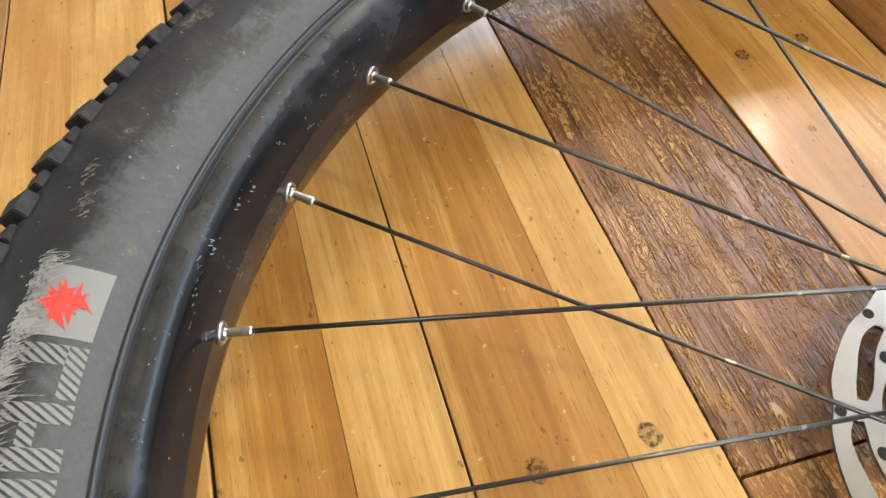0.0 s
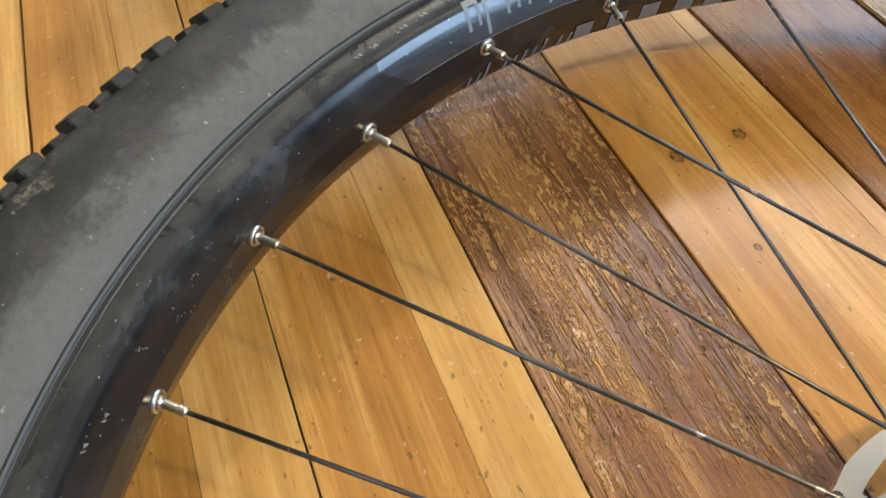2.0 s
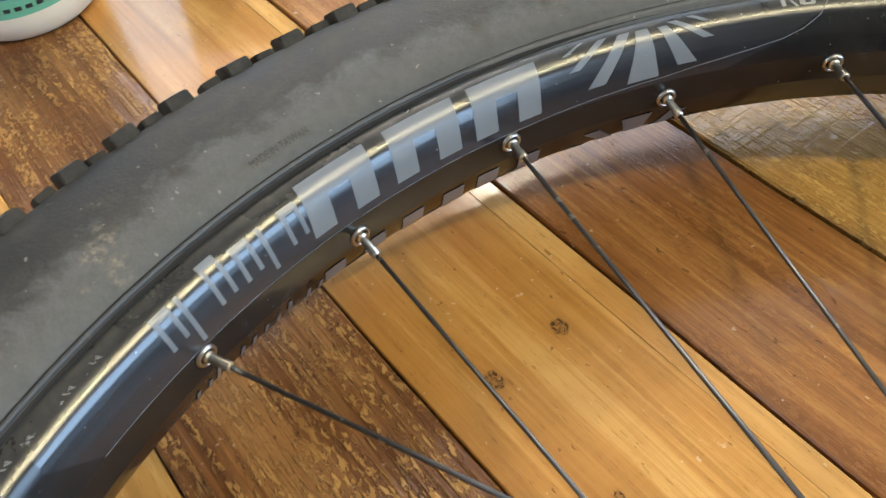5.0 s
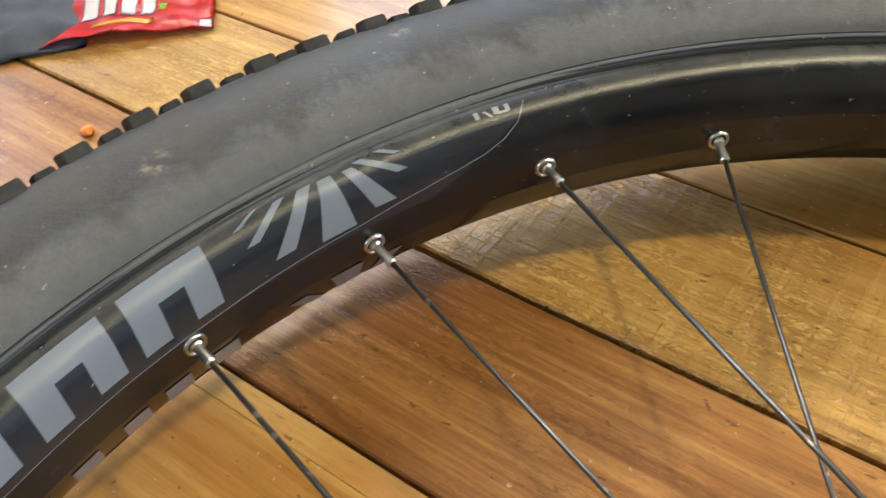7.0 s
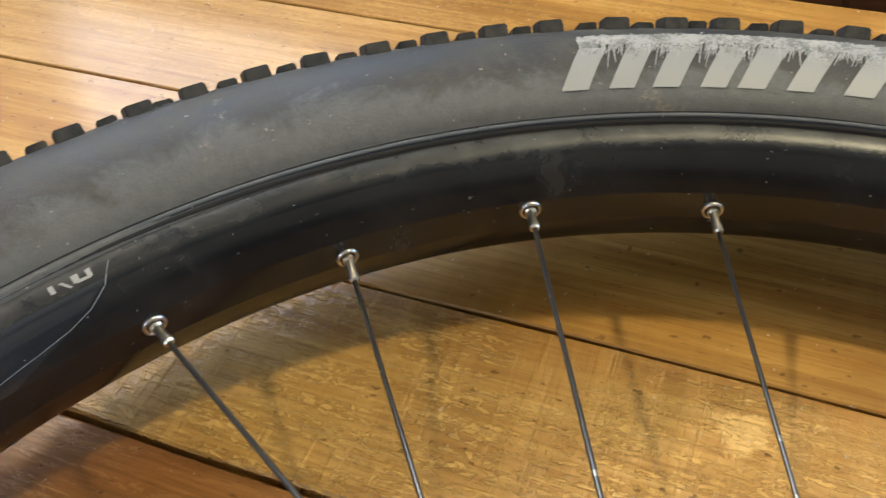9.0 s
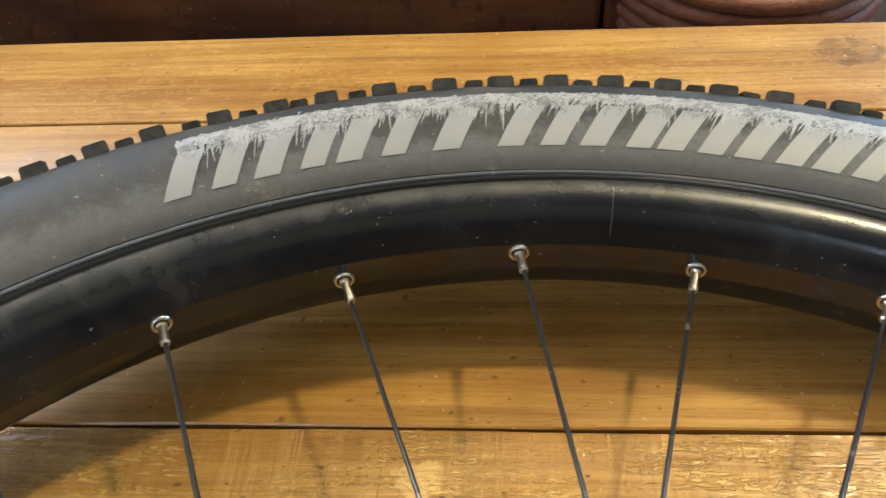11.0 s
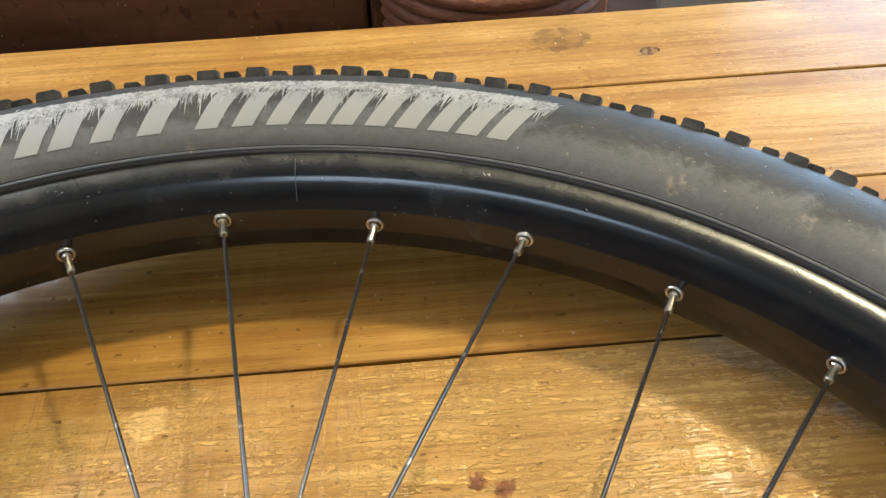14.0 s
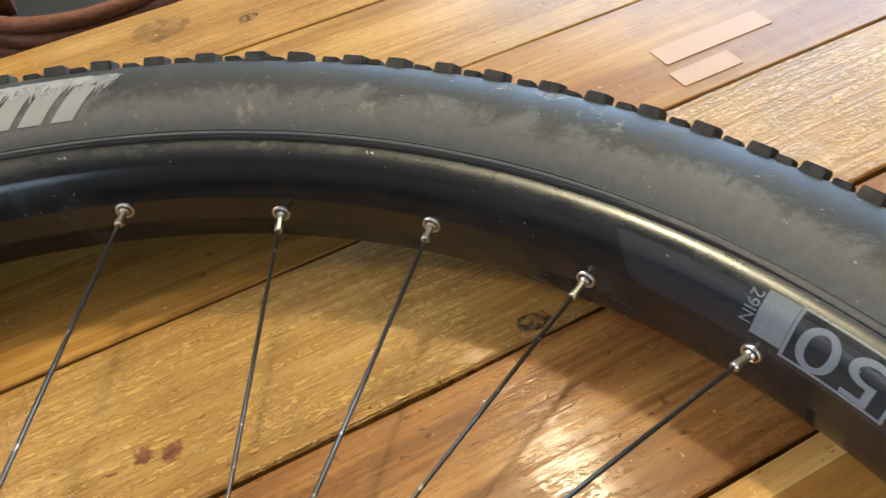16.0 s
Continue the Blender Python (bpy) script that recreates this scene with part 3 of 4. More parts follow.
full_tyre = [(r, -z) for r, z in TYRE_HALF[:-1]] + TYRE_HALF[::-1]
TYRE = part("tyre", lathe(bmesh.new(), full_tyre + [(0.309, 0.018), (0.3075, 0.0), (0.309, -0.018)], 392, closed=True, wobble=tyre_wobble), RUBBER, WHEEL, "dusty black rubber tyre with faded print", smooth=True)
bmx = bmesh.new()
bmx.from_mesh(TYRE.data)
bmesh.ops.recalc_face_normals(bmx, faces=bmx.faces)
bmx.to_mesh(TYRE.data)
bmx.free()
# the bead's strip between rim and moulded line, and its small cross ribs
# two near-black rings draw the shade of moulded groove and bead gap
part("groove", lathe(bmesh.new(), [(0.30850, 0.0270), (0.30860, 0.02745), (0.3089, 0.02775), (0.3088, 0.0270)], 336, closed=True), GAP_DARK, TYRE, "dark moulded line")
part("bead_gap", lathe(bmesh.new(), [(0.3060, 0.0246), (0.3063, 0.0256), (0.3068, 0.02615), (0.3070, 0.0250)], 336, closed=True), GAP_DARK, TYRE, "near-black ring as the shaded gap between tyre and rim")
part("bead_strip", lathe(bmesh.new(), [(0.3070, 0.02635), (0.3078, 0.02700), (0.30845, 0.02745), (0.3083, 0.0268)], 336, closed=True), BEAD, TYRE, "smooth blue grey bead strip", smooth=True)
for k in range(24):
    a = k * 15.0 + 6.0
    rib = box(bmesh.new(), 0.3069, 0.3084, -0.0003, 0.0003, 0.0250, 0.0272)
    for v in rib.verts:
        v.co.z = 0.0262 + (v.co.x - 0.3069) * 0.75 + (0.00025 if v.co.z > 0.026 else -0.0008)
    bmesh.ops.transform(rib, verts=rib.verts, matrix=Matrix.Rotation(radians(a), 4, "Z"))
    part("bead_rib", rib, RUBBER, TYRE)


def knob_mesh(name, half_t, section, taper=0.9, seed=0):
    """A tread block: half width round the wheel; section: inner foot, outer foot, inner top, outer top as (radius, height)."""
    bm = bmesh.new()
    rng = random.Random(seed)
    (ra, za), (rb, zb), (rc, zc), (rd, zd) = section
    lo = [(rb, -half_t, zb), (rb, half_t, zb), (ra, half_t, za), (ra, -half_t, za)]
    hi = [(rd, -half_t * taper, zd), (rd, half_t * taper, zd), (rc, half_t * taper, zc), (rc, -half_t * taper, zc)]
    vs = [bm.verts.new(tuple(c + rng.uniform(-0.0004, 0.0004) for c in p)) for p in lo + hi]
    for f in ((0, 1, 2, 3), (7, 6, 5, 4), (0, 4, 5, 1), (1, 5, 6, 2), (2, 6, 7, 3), (3, 7, 4, 0)):
        bm.faces.new([vs[i] for i in f])
    bmesh.ops.recalc_face_normals(bm, faces=bm.faces)
    bmesh.ops.bevel(bm, geom=list(bm.edges), offset=0.0005, segments=2, affect="EDGES")
    me = bpy.data.meshes.new(name)
    bm.to_mesh(me)
    bm.free()
    me.materials.append(KNOB)
    return me


KNOBS = 101
BIG = [knob_mesh("big_knob", 0.0050, ((0.3490, 0.0315), (0.3590, 0.0215), (0.3548, 0.0361), (0.3644, 0.0281)), seed=s) for s in range(4)]
SMALL = [knob_mesh("small_knob", 0.0036, ((0.3510, 0.0300), (0.3585, 0.0215), (0.3548, 0.0340), (0.3624, 0.0272)), seed=9 + s) for s in range(3)]
MID = knob_mesh("mid_knob", 0.0050, ((0.3630, -0.006), (0.3630, 0.006), (0.3695, -0.006), (0.3695, 0.006)))
rng = random.Random(5)
for i in range(KNOBS):
    a = 89.93 + i * 360.0 / KNOBS
    j = rng.uniform(-0.25, 0.25)
    share("tread_knob", BIG[i % 4], TYRE, pose(0, 0, 0, 0, 0, a + j))
    share("tread_knob", SMALL[i % 3], TYRE, pose(0, 0, 0, 0, 0, a + 1.78 + j))
rest = bmesh.new()
for i in range(KNOBS):
    a = 89.93 + i * 360.0 / KNOBS
    for me, off, f in ((BIG[i % 4], 0.6, -1), (SMALL[i % 3], 2.4, -1), (MID, 1.0, 1), (MID, 2.9, 1)):
        tmp = bmesh.new()
        tmp.from_mesh(me)
        bmesh.ops.transform(tmp, verts=tmp.verts, matrix=Matrix.Rotation(radians(a + off), 4, "Z") @ Matrix.Diagonal((1, 1, f, 1)))
        t2 = bpy.data.meshes.new("tmp")
        tmp.to_mesh(t2)
        tmp.free()
        rest.from_mesh(t2)
        bpy.data.meshes.remove(t2)
bmesh.ops.recalc_face_normals(rest, faces=rest.faces)
part("tread", rest, KNOB, TYRE, "blocks of the tread's centre and underside", kind="stuff")

# ---- nipples, eyelets and spokes
nip = lathe(bmesh.new(), [(0.0, 0.0), (0.0022, 0.0), (0.0022, 0.0012), (0.00155, 0.0018), (0.00155, 0.0068), (0.0018, 0.0072), (0.0018, 0.0096), (0.0013, 0.0102), (0.0, 0.0102)], 12)
nip_me = bpy.data.meshes.new("nipple")
nip.to_mesh(nip_me)
nip.free()
nip_me.materials.append(STEEL)
eye = lathe(bmesh.new(), [(0.0026, 0.0004), (0.0029, 0.0011), (0.0034, 0.0012), (0.0039, 0.0007), (0.0041, -0.0004), (0.0026, -0.0004)], 20, closed=True)
eye_me = bpy.data.meshes.new("eyelet")
eye.to_mesh(eye_me)
eye.free()
eye_me.materials.append(WASHER)
eye_me.polygons.foreach_set("use_smooth", [True] * len(eye_me.polygons))
FLANGE_R, FLANGE_Z = 0.029, 0.029
for i in range(SPOKES):
    a = radians(nipple_angle(i))
    up = 1 if i % 2 == 0 else -1
    base = Vector((0.2913 * math.cos(a), 0.2913 * math.sin(a), 0.0021 * up))
    sign = -1 if i % 4 in (0, 3) else 1
    b = a + sign * math.asin(0.025 / FLANGE_R)
    end = Vector((FLANGE_R * math.cos(b), FLANGE_R * math.sin(b), FLANGE_Z * up))
    way = (end - base).normalized()
    q = way.to_track_quat("Z", "Y").to_matrix().to_4x4()
    rad = Vector((-math.cos(a), -math.sin(a), 0)).to_track_quat("Z", "Y").to_matrix().to_4x4()
    share("eyelet", eye_me, WHEEL, Matrix.Translation(base) @ rad)
    share("nipple", nip_me, WHEEL, Matrix.Translation(base + way * 0.0004) @ q)
    part("spoke", tube(bmesh.new(), base + way * 0.0095, end, 0.00085, 0.00085, 8), SPOKE, WHEEL, smooth=True)

# ---- hub and brake disc
part("hub", lathe(bmesh.new(), [(0.008, 0.050), (0.0105, 0.050), (0.0105, 0.036), (0.022, 0.0345), (0.033, 0.031), (0.033, 0.027), (0.020, 0.022), (0.0165, 0.012), (0.0165, -0.012),
                                           (0.020, -0.022), (0.033, -0.027), (0.033, -0.031), (0.022, -0.035), (0.0105, -0.038), (0.0105, -0.0505), (0.008, -0.0505)], 40, closed=True), HUB, WHEEL, "black hub with end caps", smooth=True)


def disc_mesh():
    """Braking ring: an outer and an inner band joined by webs, so that long slots stay open."""
    bm = bmesh.new()
    n = 240
    z0, z1 = -0.0428, -0.0410

    def band(i, wide):
        a = 2 * math.pi * i / n
        w = 0.0013 * max(0.0, math.cos(a * 12)) ** 2
        tip = 0.0022 * wide
        r = (0.0722 + 0.0008 * math.cos(a * 12 + 1.0), 0.0772 + 0.0012 * math.sin(a * 12) + tip, 0.0830 + 0.0012 * math.sin(a * 12) - tip, 0.0900 - w)
        return [bm.verts.new((q * math.cos(a), q * math.sin(a), z)) for q in r for z in (z0, z1)]

    rows = [band(i, max(0.0, abs((i % 20) / 20.0 - 0.5) * 2 - 0.55) / 0.45) for i in range(n)]
    for i in range(n):
        p, q = rows[i], rows[(i + 1) % n]
        web = (i % 20) in (0, 1, 18, 19)
        for k in (0, 4) if not web else (0, 2, 4):
            bm.faces.new((p[k + 1], p[k + 3], q[k + 3], q[k + 1]))
            bm.faces.new((p[k], q[k], q[k + 2], p[k + 2]))
        for k in (0, 2, 4, 6):
            if k in (0, 6) or not web:
                bm.faces.new((p[k], p[k + 1], q[k + 1], q[k]))
    bmesh.ops.recalc_face_normals(bm, faces=bm.faces)
    return bm


DISC_OB = part("brake_disc", disc_mesh(), DISC, WHEEL, "brushed steel brake disc with slots")
for k in range(6):
    a = k * math.pi / 3
    z0, z1 = -0.0427, -0.0411
    bm, pts = bmesh.new(), []
    for r, off, w in ((0.0742, 0.0, 0.010), (0.056, 0.22, 0.006), (0.036, 0.55, 0.006), (0.0205, 0.7, 0.008)):
        c, t = Vector((math.cos(a + off), math.sin(a + off), 0)), Vector((-math.sin(a + off), math.cos(a + off), 0))
        pts.append([bm.verts.new(c * r + t * q * w + Vector((0, 0, z))) for q, z in ((-1, z0), (1, z0), (1, z1), (-1, z1))])
    for p, q in zip(pts, pts[1:]):
        for j in range(4):
            bm.faces.new((p[j], q[j], q[(j + 1) % 4], p[(j + 1) % 4]))
    bmesh.ops.recalc_face_normals(bm, faces=bm.faces)
    part("disc_arm", bm, DISC, DISC_OB)
for k in range(12):
    a = 2 * math.pi * k / 12
    for dr, off, ln in ((0.0866, 0.02, 0.0022), (0.0747, 0.20, 0.0026)):
        bm = lathe(bmesh.new(), [(0.0, 0.0), (0.0021, 0.0)], 16)
        bmesh.ops.transform(bm, verts=bm.verts, matrix=Matrix.Translation((0, 0, -0.04092)) @ Matrix.Rotation(a + off, 4, "Z") @ Matrix.Translation((dr, 0, 0)) @ Matrix.Rotation(0.25, 4, "Z") @ Matrix.Diagonal((1, ln / 0.0021, 1, 1)))
        # flat near-black oval on the steel, painted shade instead of a hole
        part("slot", bm, GAP_DARK, DISC_OB)


# ---- shapes laid on rim and tyre
def patch(name, quads, place, material, parent, label="", nu=6, nv=14):
    """Quads in (angle, share) laid on a surface as one thin mesh."""
    bm = bmesh.new()
    for c in quads:
        grid = []
        for i in range(nu + 1):
            u = i / nu
            row = []
            for j in range(nv + 1):
                v = j / nv
                t = (c[0][0] * (1 - u) + c[1][0] * u) * (1 - v) + (c[3][0] * (1 - u) + c[2][0] * u) * v
                s = (c[0][1] * (1 - u) + c[1][1] * u) * (1 - v) + (c[3][1] * (1 - u) + c[2][1] * u) * v
                row.append(bm.verts.new(place(t, s)))
            grid.append(row)
        for i in range(nu):
            for j in range(nv):
                bm.faces.new((grid[i][j], grid[i + 1][j], grid[i + 1][j + 1], grid[i][j + 1]))
    return part(name, bm, material, parent, label, smooth=True)


def rect(t0, t1, s0, s1, lean=0.0):
    return [(t0 - lean, s0), (t1 - lean, s0), (t1 + lean, s1), (t0 + lean, s1)]


# glossy clear film over the decals
patch("decal_film", [rect(175.0, 124.0, 0.20, 0.79), [(124.0, 0.20), (119.9, 0.46), (116.9, 0.79), (124.0, 0.79)], [(177.6, 0.60), (175.0, 0.20), (175.0, 0.79), (177.4, 0.79)]], lambda t, s: on_rim(t, s, 0.0001), FILM, rim_root, "clear glossy decal film", nu=90, nv=40)
patch("decal_film", [rect(-4.0, -62.0, 0.20, 0.79), [(-3.0, 0.30), (-4.0, 0.20), (-4.0, 0.79), (-1.3, 0.79)]], lambda t, s: on_rim(t, s, 0.0001), FILM, rim_root, "clear glossy decal film", nu=90, nv=40)
for f, mat in ((1, DECAL), (-1, DECAL_DIM)):
    pl = (lambda t, s: on_rim(t, s, 0.00025, 1)) if f == 1 else (lambda t, s: on_rim(t, s, 0.0003, -1))
    # three big blocks of the wordmark, each with a slot
    for t in (157.2, 150.4, 143.9):
        patch("decal_block", [rect(t, t - 1.8, 0.30, 0.93, -0.2), rect(t - 3.5, t - 5.3, 0.30, 0.93, -0.2), [(t - 1.841, 0.68), (t - 3.541, 0.68), (t - 3.7, 0.93), (t - 2.0, 0.93)]], pl, mat, rim_root)
    # sun-ray fan
    for k, (b0, b1, t0, t1, s0, s1) in enumerate(((136.5, 136.0, 134.9, 134.5, 0.85, 0.96), (136.3, 135.4, 133.5, 132.8, 0.65, 0.93), (135.0, 133.6, 132.0, 131.1, 0.38, 0.92), (131.9, 129.4, 130.7, 129.8, 0.295, 0.91),
                                                  (127.9, 126.4, 129.1, 128.4, 0.38, 0.89), (125.9, 125.1, 128.3, 127.6, 0.65, 0.93), (125.7, 125.2, 126.8, 126.3, 0.84, 0.95))):
        patch("decal_ray", [[(b0, s0), (b1, s0), (t1, s1), (t0, s1)]], pl, mat, rim_root, nu=3, nv=14)
    # small light letters of the second word as rounded bars
    for k, t in enumerate((168.6, 166.8, 164.7, 162.6, 160.6, 158.9)):
        tall = (0.82, 0.82, 0.90, 0.82, 0.82, 0.82)[k]
        low = (0.40, 0.25, 0.40, 0.40, 0.30, 0.40)[k]
        patch("decal_bar", [rect(t, t - 0.32, low, tall), rect(t - 1.05, t - 1.37, 0.42, 0.80), rect(t - 0.05, t - 1.3, tall - 0.09, tall)][: 3 if k not in (1, 4) else 1], pl, mat, rim_root, nu=3, nv=14)

# raised edge of the film
rim_line = [(116.4, 0.93), (117.2, 0.72), (118.4, 0.57), (119.9, 0.47), (122.0, 0.40), (124.5, 0.34), (129.0, 0.26), (140.0, 0.205), (158.0, 0.20), (175.0, 0.20)]
patch("film_edge", [[p, q, (q[0] + 0.05, q[1] + 0.008), (p[0] + 0.05, p[1] + 0.008)] for p, q in zip(rim_line, rim_line[1:])], lambda t, s: on_rim(t, s, 0.0002), DECAL_DIM, rim_root, "pale edge of the film", nu=12, nv=1)

# size block: framed number, grid and small size mark
patch("decal_frame", [rect(-14.4, -14.65, 0.26, 0.90), rect(-21.4, -21.65, 0.26, 0.90), rect(-14.4, -21.65, 0.87, 0.90), rect(-14.4, -21.65, 0.26, 0.29)], on_rim, DECAL, rim_root, nu=12)
patch("decal_grid", [rect(-12.2 - 0.75 * k, -12.75 - 0.75 * k, 0.34 + 0.14 * j, 0.45 + 0.14 * j) for k in range(3) for j in range(4)], on_rim, DECAL, rim_root, nu=2, nv=2)
patch("decal_grid", [rect(-12.15, -14.35, 0.33, 0.88)], lambda t, s: on_rim(t, s, 0.00018), DECAL_DIM, rim_root, nu=6, nv=16)


def lettering(name, text, size, place, material, parent, label=""):
    """Built-in font, laid on a surface by place(x, y)."""
    cu = bpy.data.curves.new(name, "FONT")
    cu.body, cu.size, cu.align_x, cu.align_y = text, size, "CENTER", "CENTER"
    tmp = new("text_shape", cu)
    me = bpy.data.meshes.new_from_object(tmp.evaluated_get(bpy.context.evaluated_depsgraph_get()))
    bpy.data.objects.remove(tmp)
    bm = bmesh.new()
    bm.from_mesh(me)
    bpy.data.meshes.remove(me)
    bmesh.ops.triangulate(bm, faces=bm.faces)
    bmesh.ops.subdivide_edges(bm, edges=[e for e in bm.edges if e.calc_length() > size * 0.3], cuts=2)
    for v in bm.verts:
        v.co = place(v.co.x, v.co.y)
    return part(name, bm, material, parent, label)


DEG_RIM = 180 / math.pi / 0.295
RIM_LEN = FACE_SPAN
lettering("number_50", "50", 0.0225, lambda x, y: on_rim(-18.0 + x * DEG_RIM * 1.4, 0.58 - y / RIM_LEN, 0.0003), DECAL, rim_root, "grey number 50")
lettering("size_29in", "29IN", 0.0064, lambda x, y: on_rim(-11.55 - y * DEG_RIM, 0.62 - x / RIM_LEN, 0.0003), DECAL, rim_root, "small grey size mark 29IN")
DEG_TYRE = 180 / math.pi / 0.312
TYRE_LEN = sum(math.dist(p, q) for p, q in zip(TYRE_FACE, TYRE_FACE[1:]))
lettering("moulded_text", "MADE IN TAIWAN", 0.0038, lambda x, y: on_tyre(156.1 - x * DEG_TYRE * 0.72, 0.055 + y / TYRE_LEN, 0.0003), EMBOSS, TYRE, "raised moulded rubber letters")

# wordmark on the tyre: slanted grey blocks, the upper part rubbed white
starts = [87.3, 81.6, 76.3, 70.9, 65.6, 60.2, 55.2, 50.3, 45.5]
S_LOW, S_TOP = 0.10, 0.50


def slant(t0, t1, s0, s1):
    k = -5.5
    return [(t0 + k * (s0 - S_LOW), s0), (t1 + k * (s0 - S_LOW), s0), (t1 + k * (s1 - S_LOW), s1), (t0 + k * (s1 - S_LOW), s1)]


for k, t in enumerate(starts):
    wide = (4.6, 4.6, 4.6, 3.4, 4.4, 4.6, 4.2, 4.2, 4.0)[k]
    bars = [(0, 1.7, 0, 1), (wide - 1.6, wide, 0, 1)] if k != 3 else [(1.0, 2.8, 0, 1)]
    patch("print_block", [slant(t - a, t - b, S_LOW + (S_TOP - S_LOW) * c, S_LOW + (S_TOP - S_LOW) * min(d, 0.75)) for a, b, c, d in bars], on_tyre, PRINT, TYRE, nu=4, nv=6)
rng = random.Random(21)
streaks = []
for k in range(3200):
    t = rng.uniform(41.2, 87.6)
    top = S_TOP + rng.gauss(0.012, 0.014)
    low = top - abs(rng.gauss(0.0, 0.085)) - 0.02
    w = rng.uniform(0.08, 0.30)
    lean = rng.uniform(-1.1, -0.1)
    streaks.append([(t - 2.0, low), (t - 2.0 + w * 0.12, low), (t - 2.0 + w + lean, top), (t - 2.0 + lean, top)])
patch("rubbed_print", streaks, lambda t, s: on_tyre(t, s, 0.00034 + 0.0001 * ((t * 37.7) % 1)), PRINT_WORN, TYRE, "rubbed whitish band of old print", nu=1, nv=2)

# square mark with a red blot, and hatched blocks beside it
patch("print_square", [rect(-141.2, -137.0, 0.08, 0.42)], on_tyre, PRINT, TYRE, "pale grey square print", nu=10, nv=10)
rng = random.Random(8)
red = []
for k in range(46):
    a = rng.uniform(0, 2 * math.pi)
    t, v = -139.0 + rng.gauss(0, 0.28), 0.26 + rng.gauss(0, 0.028)
    ln = rng.uniform(0.35, 1.0)
    dt, dv = 1.5 * ln * math.cos(a), 0.115 * ln * math.sin(a)
    b = rng.uniform(0.18, 0.34)
    red.append([(t + b * math.sin(a), v - 0.085 * b * math.cos(a)), (t - b * math.sin(a), v + 0.085 * b * math.cos(a)), (t + dt - 0.03, v + dv), (t + dt + 0.03, v + dv)])
patch("print_blot", red, lambda t, s: on_tyre(t, s, 0.0004 + 0.0001 * ((t * 31.3) % 1)), PRINT_RED, TYRE, "worn red blot", nu=2, nv=2)


def hatched(t0, t1, s0, s1, pitch=2.5, wide=1.5, lean=0.75, slices=8):
    """Slanting stripes cut off at the edges of a bar (angles t, shares s)."""
    wd, ht = (t1 - t0) * 5.6, (s1 - s0) * 60.0
    q, c = [], 0.0
    while c < wd + lean * ht:
        for k in range(slices):
            y0, y1 = ht * k / slices, ht * (k + 1) / slices
            x = [min(max(v, 0.0), wd) for v in (c - lean * y0, c + wide - lean * y0, c + wide - lean * y1, c - lean * y1)]
            if x[1] - x[0] + x[2] - x[3] > 0.02:
                q.append([(t0 + x[0] / 5.6, s0 + y0 / 60.0), (t0 + x[1] / 5.6, s0 + y0 / 60.0), (t0 + x[2] / 5.6, s0 + y1 / 60.0), (t0 + x[3] / 5.6, s0 + y1 / 60.0)])
        c += pitch
    return q


for blocks in ([(-136.6, -133.7, 0.08, 0.165), (-136.6, -135.5, 0.165, 0.36)], [(-133.45, -132.4, 0.075, 0.36), (-132.4, -131.2, 0.205, 0.275), (-131.2, -130.05, 0.08, 0.36)],
               [(-129.7, -128.6, 0.08, 0.36), (-128.6, -126.4, 0.08, 0.16), (-126.4, -125.3, 0.08, 0.36)]):
    patch("hatched_block", sum((hatched(*b) for b in blocks), []), on_tyre, PRINT, TYRE, "hatched grey block print", nu=1, nv=1)
rng = random.Random(33)
smears = []
for k in range(520):
    t = rng.uniform(-142.2, -125.0)
    top = 0.43 + rng.gauss(0, 0.015)
    low = top - abs(rng.gauss(0.0, 0.055)) - 0.03
    w = rng.uniform(0.05, 0.2)
    lean = rng.uniform(0.1, 0.9)
    smears.append([(t, low), (t + w * 0.12, low), (t + w + lean, top), (t + lean, top)])
patch("rubbed_print", smears, lambda t, s: on_tyre(t, s, 0.00045 + 0.0001 * ((t * 37.7) % 1)), PRINT_WORN, TYRE, "rubbed whitish edge of old print", nu=1, nv=2)
# small raised marks near the tread
for k in range(9):
    patch("moulded_mark", [rect(112.6 - 0.68 * k, 112.6 - 0.68 * k - 0.44, 0.70, 0.735)], lambda t, s: on_tyre(t, s, 0.0004), BEAD, TYRE, nu=1, nv=2)

# scratches and scuffs
patch("scratch_mark", [rect(119.9, 119.6, 0.86, 0.95), rect(119.1, 118.9, 0.84, 0.93, 0.2), rect(118.6, 118.2, 0.86, 0.95), rect(117.8, 117.5, 0.86, 0.95), rect(118.4, 117.6, 0.85, 0.88)], lambda t, s: on_rim(t, s, 0.0003), SCRATCH, rim_root, "white scratched scuff marks", nu=2, nv=2)
patch("seam_line", [rect(57.93, 57.87, 0.32, 0.95)], lambda t, s: on_rim(t, s, 0.0001), SEAM, rim_root, "fine joint line of the rim", nu=1, nv=12)
rng = random.Random(11)
for k in range(110):
    t, s = rng.choice((rng.uniform(-170, -120), rng.uniform(60, 240), rng.uniform(-20, 110))), rng.uniform(0.15, 0.97)
    w, hgt = rng.uniform(0.03, 0.10), rng.uniform(0.006, 0.02)
    patch("scuff", [rect(t, t + w, s, min(0.99, s + hgt), rng.uniform(-0.08, 0.08))], on_rim, SCRATCH, rim_root, nu=1, nv=1)
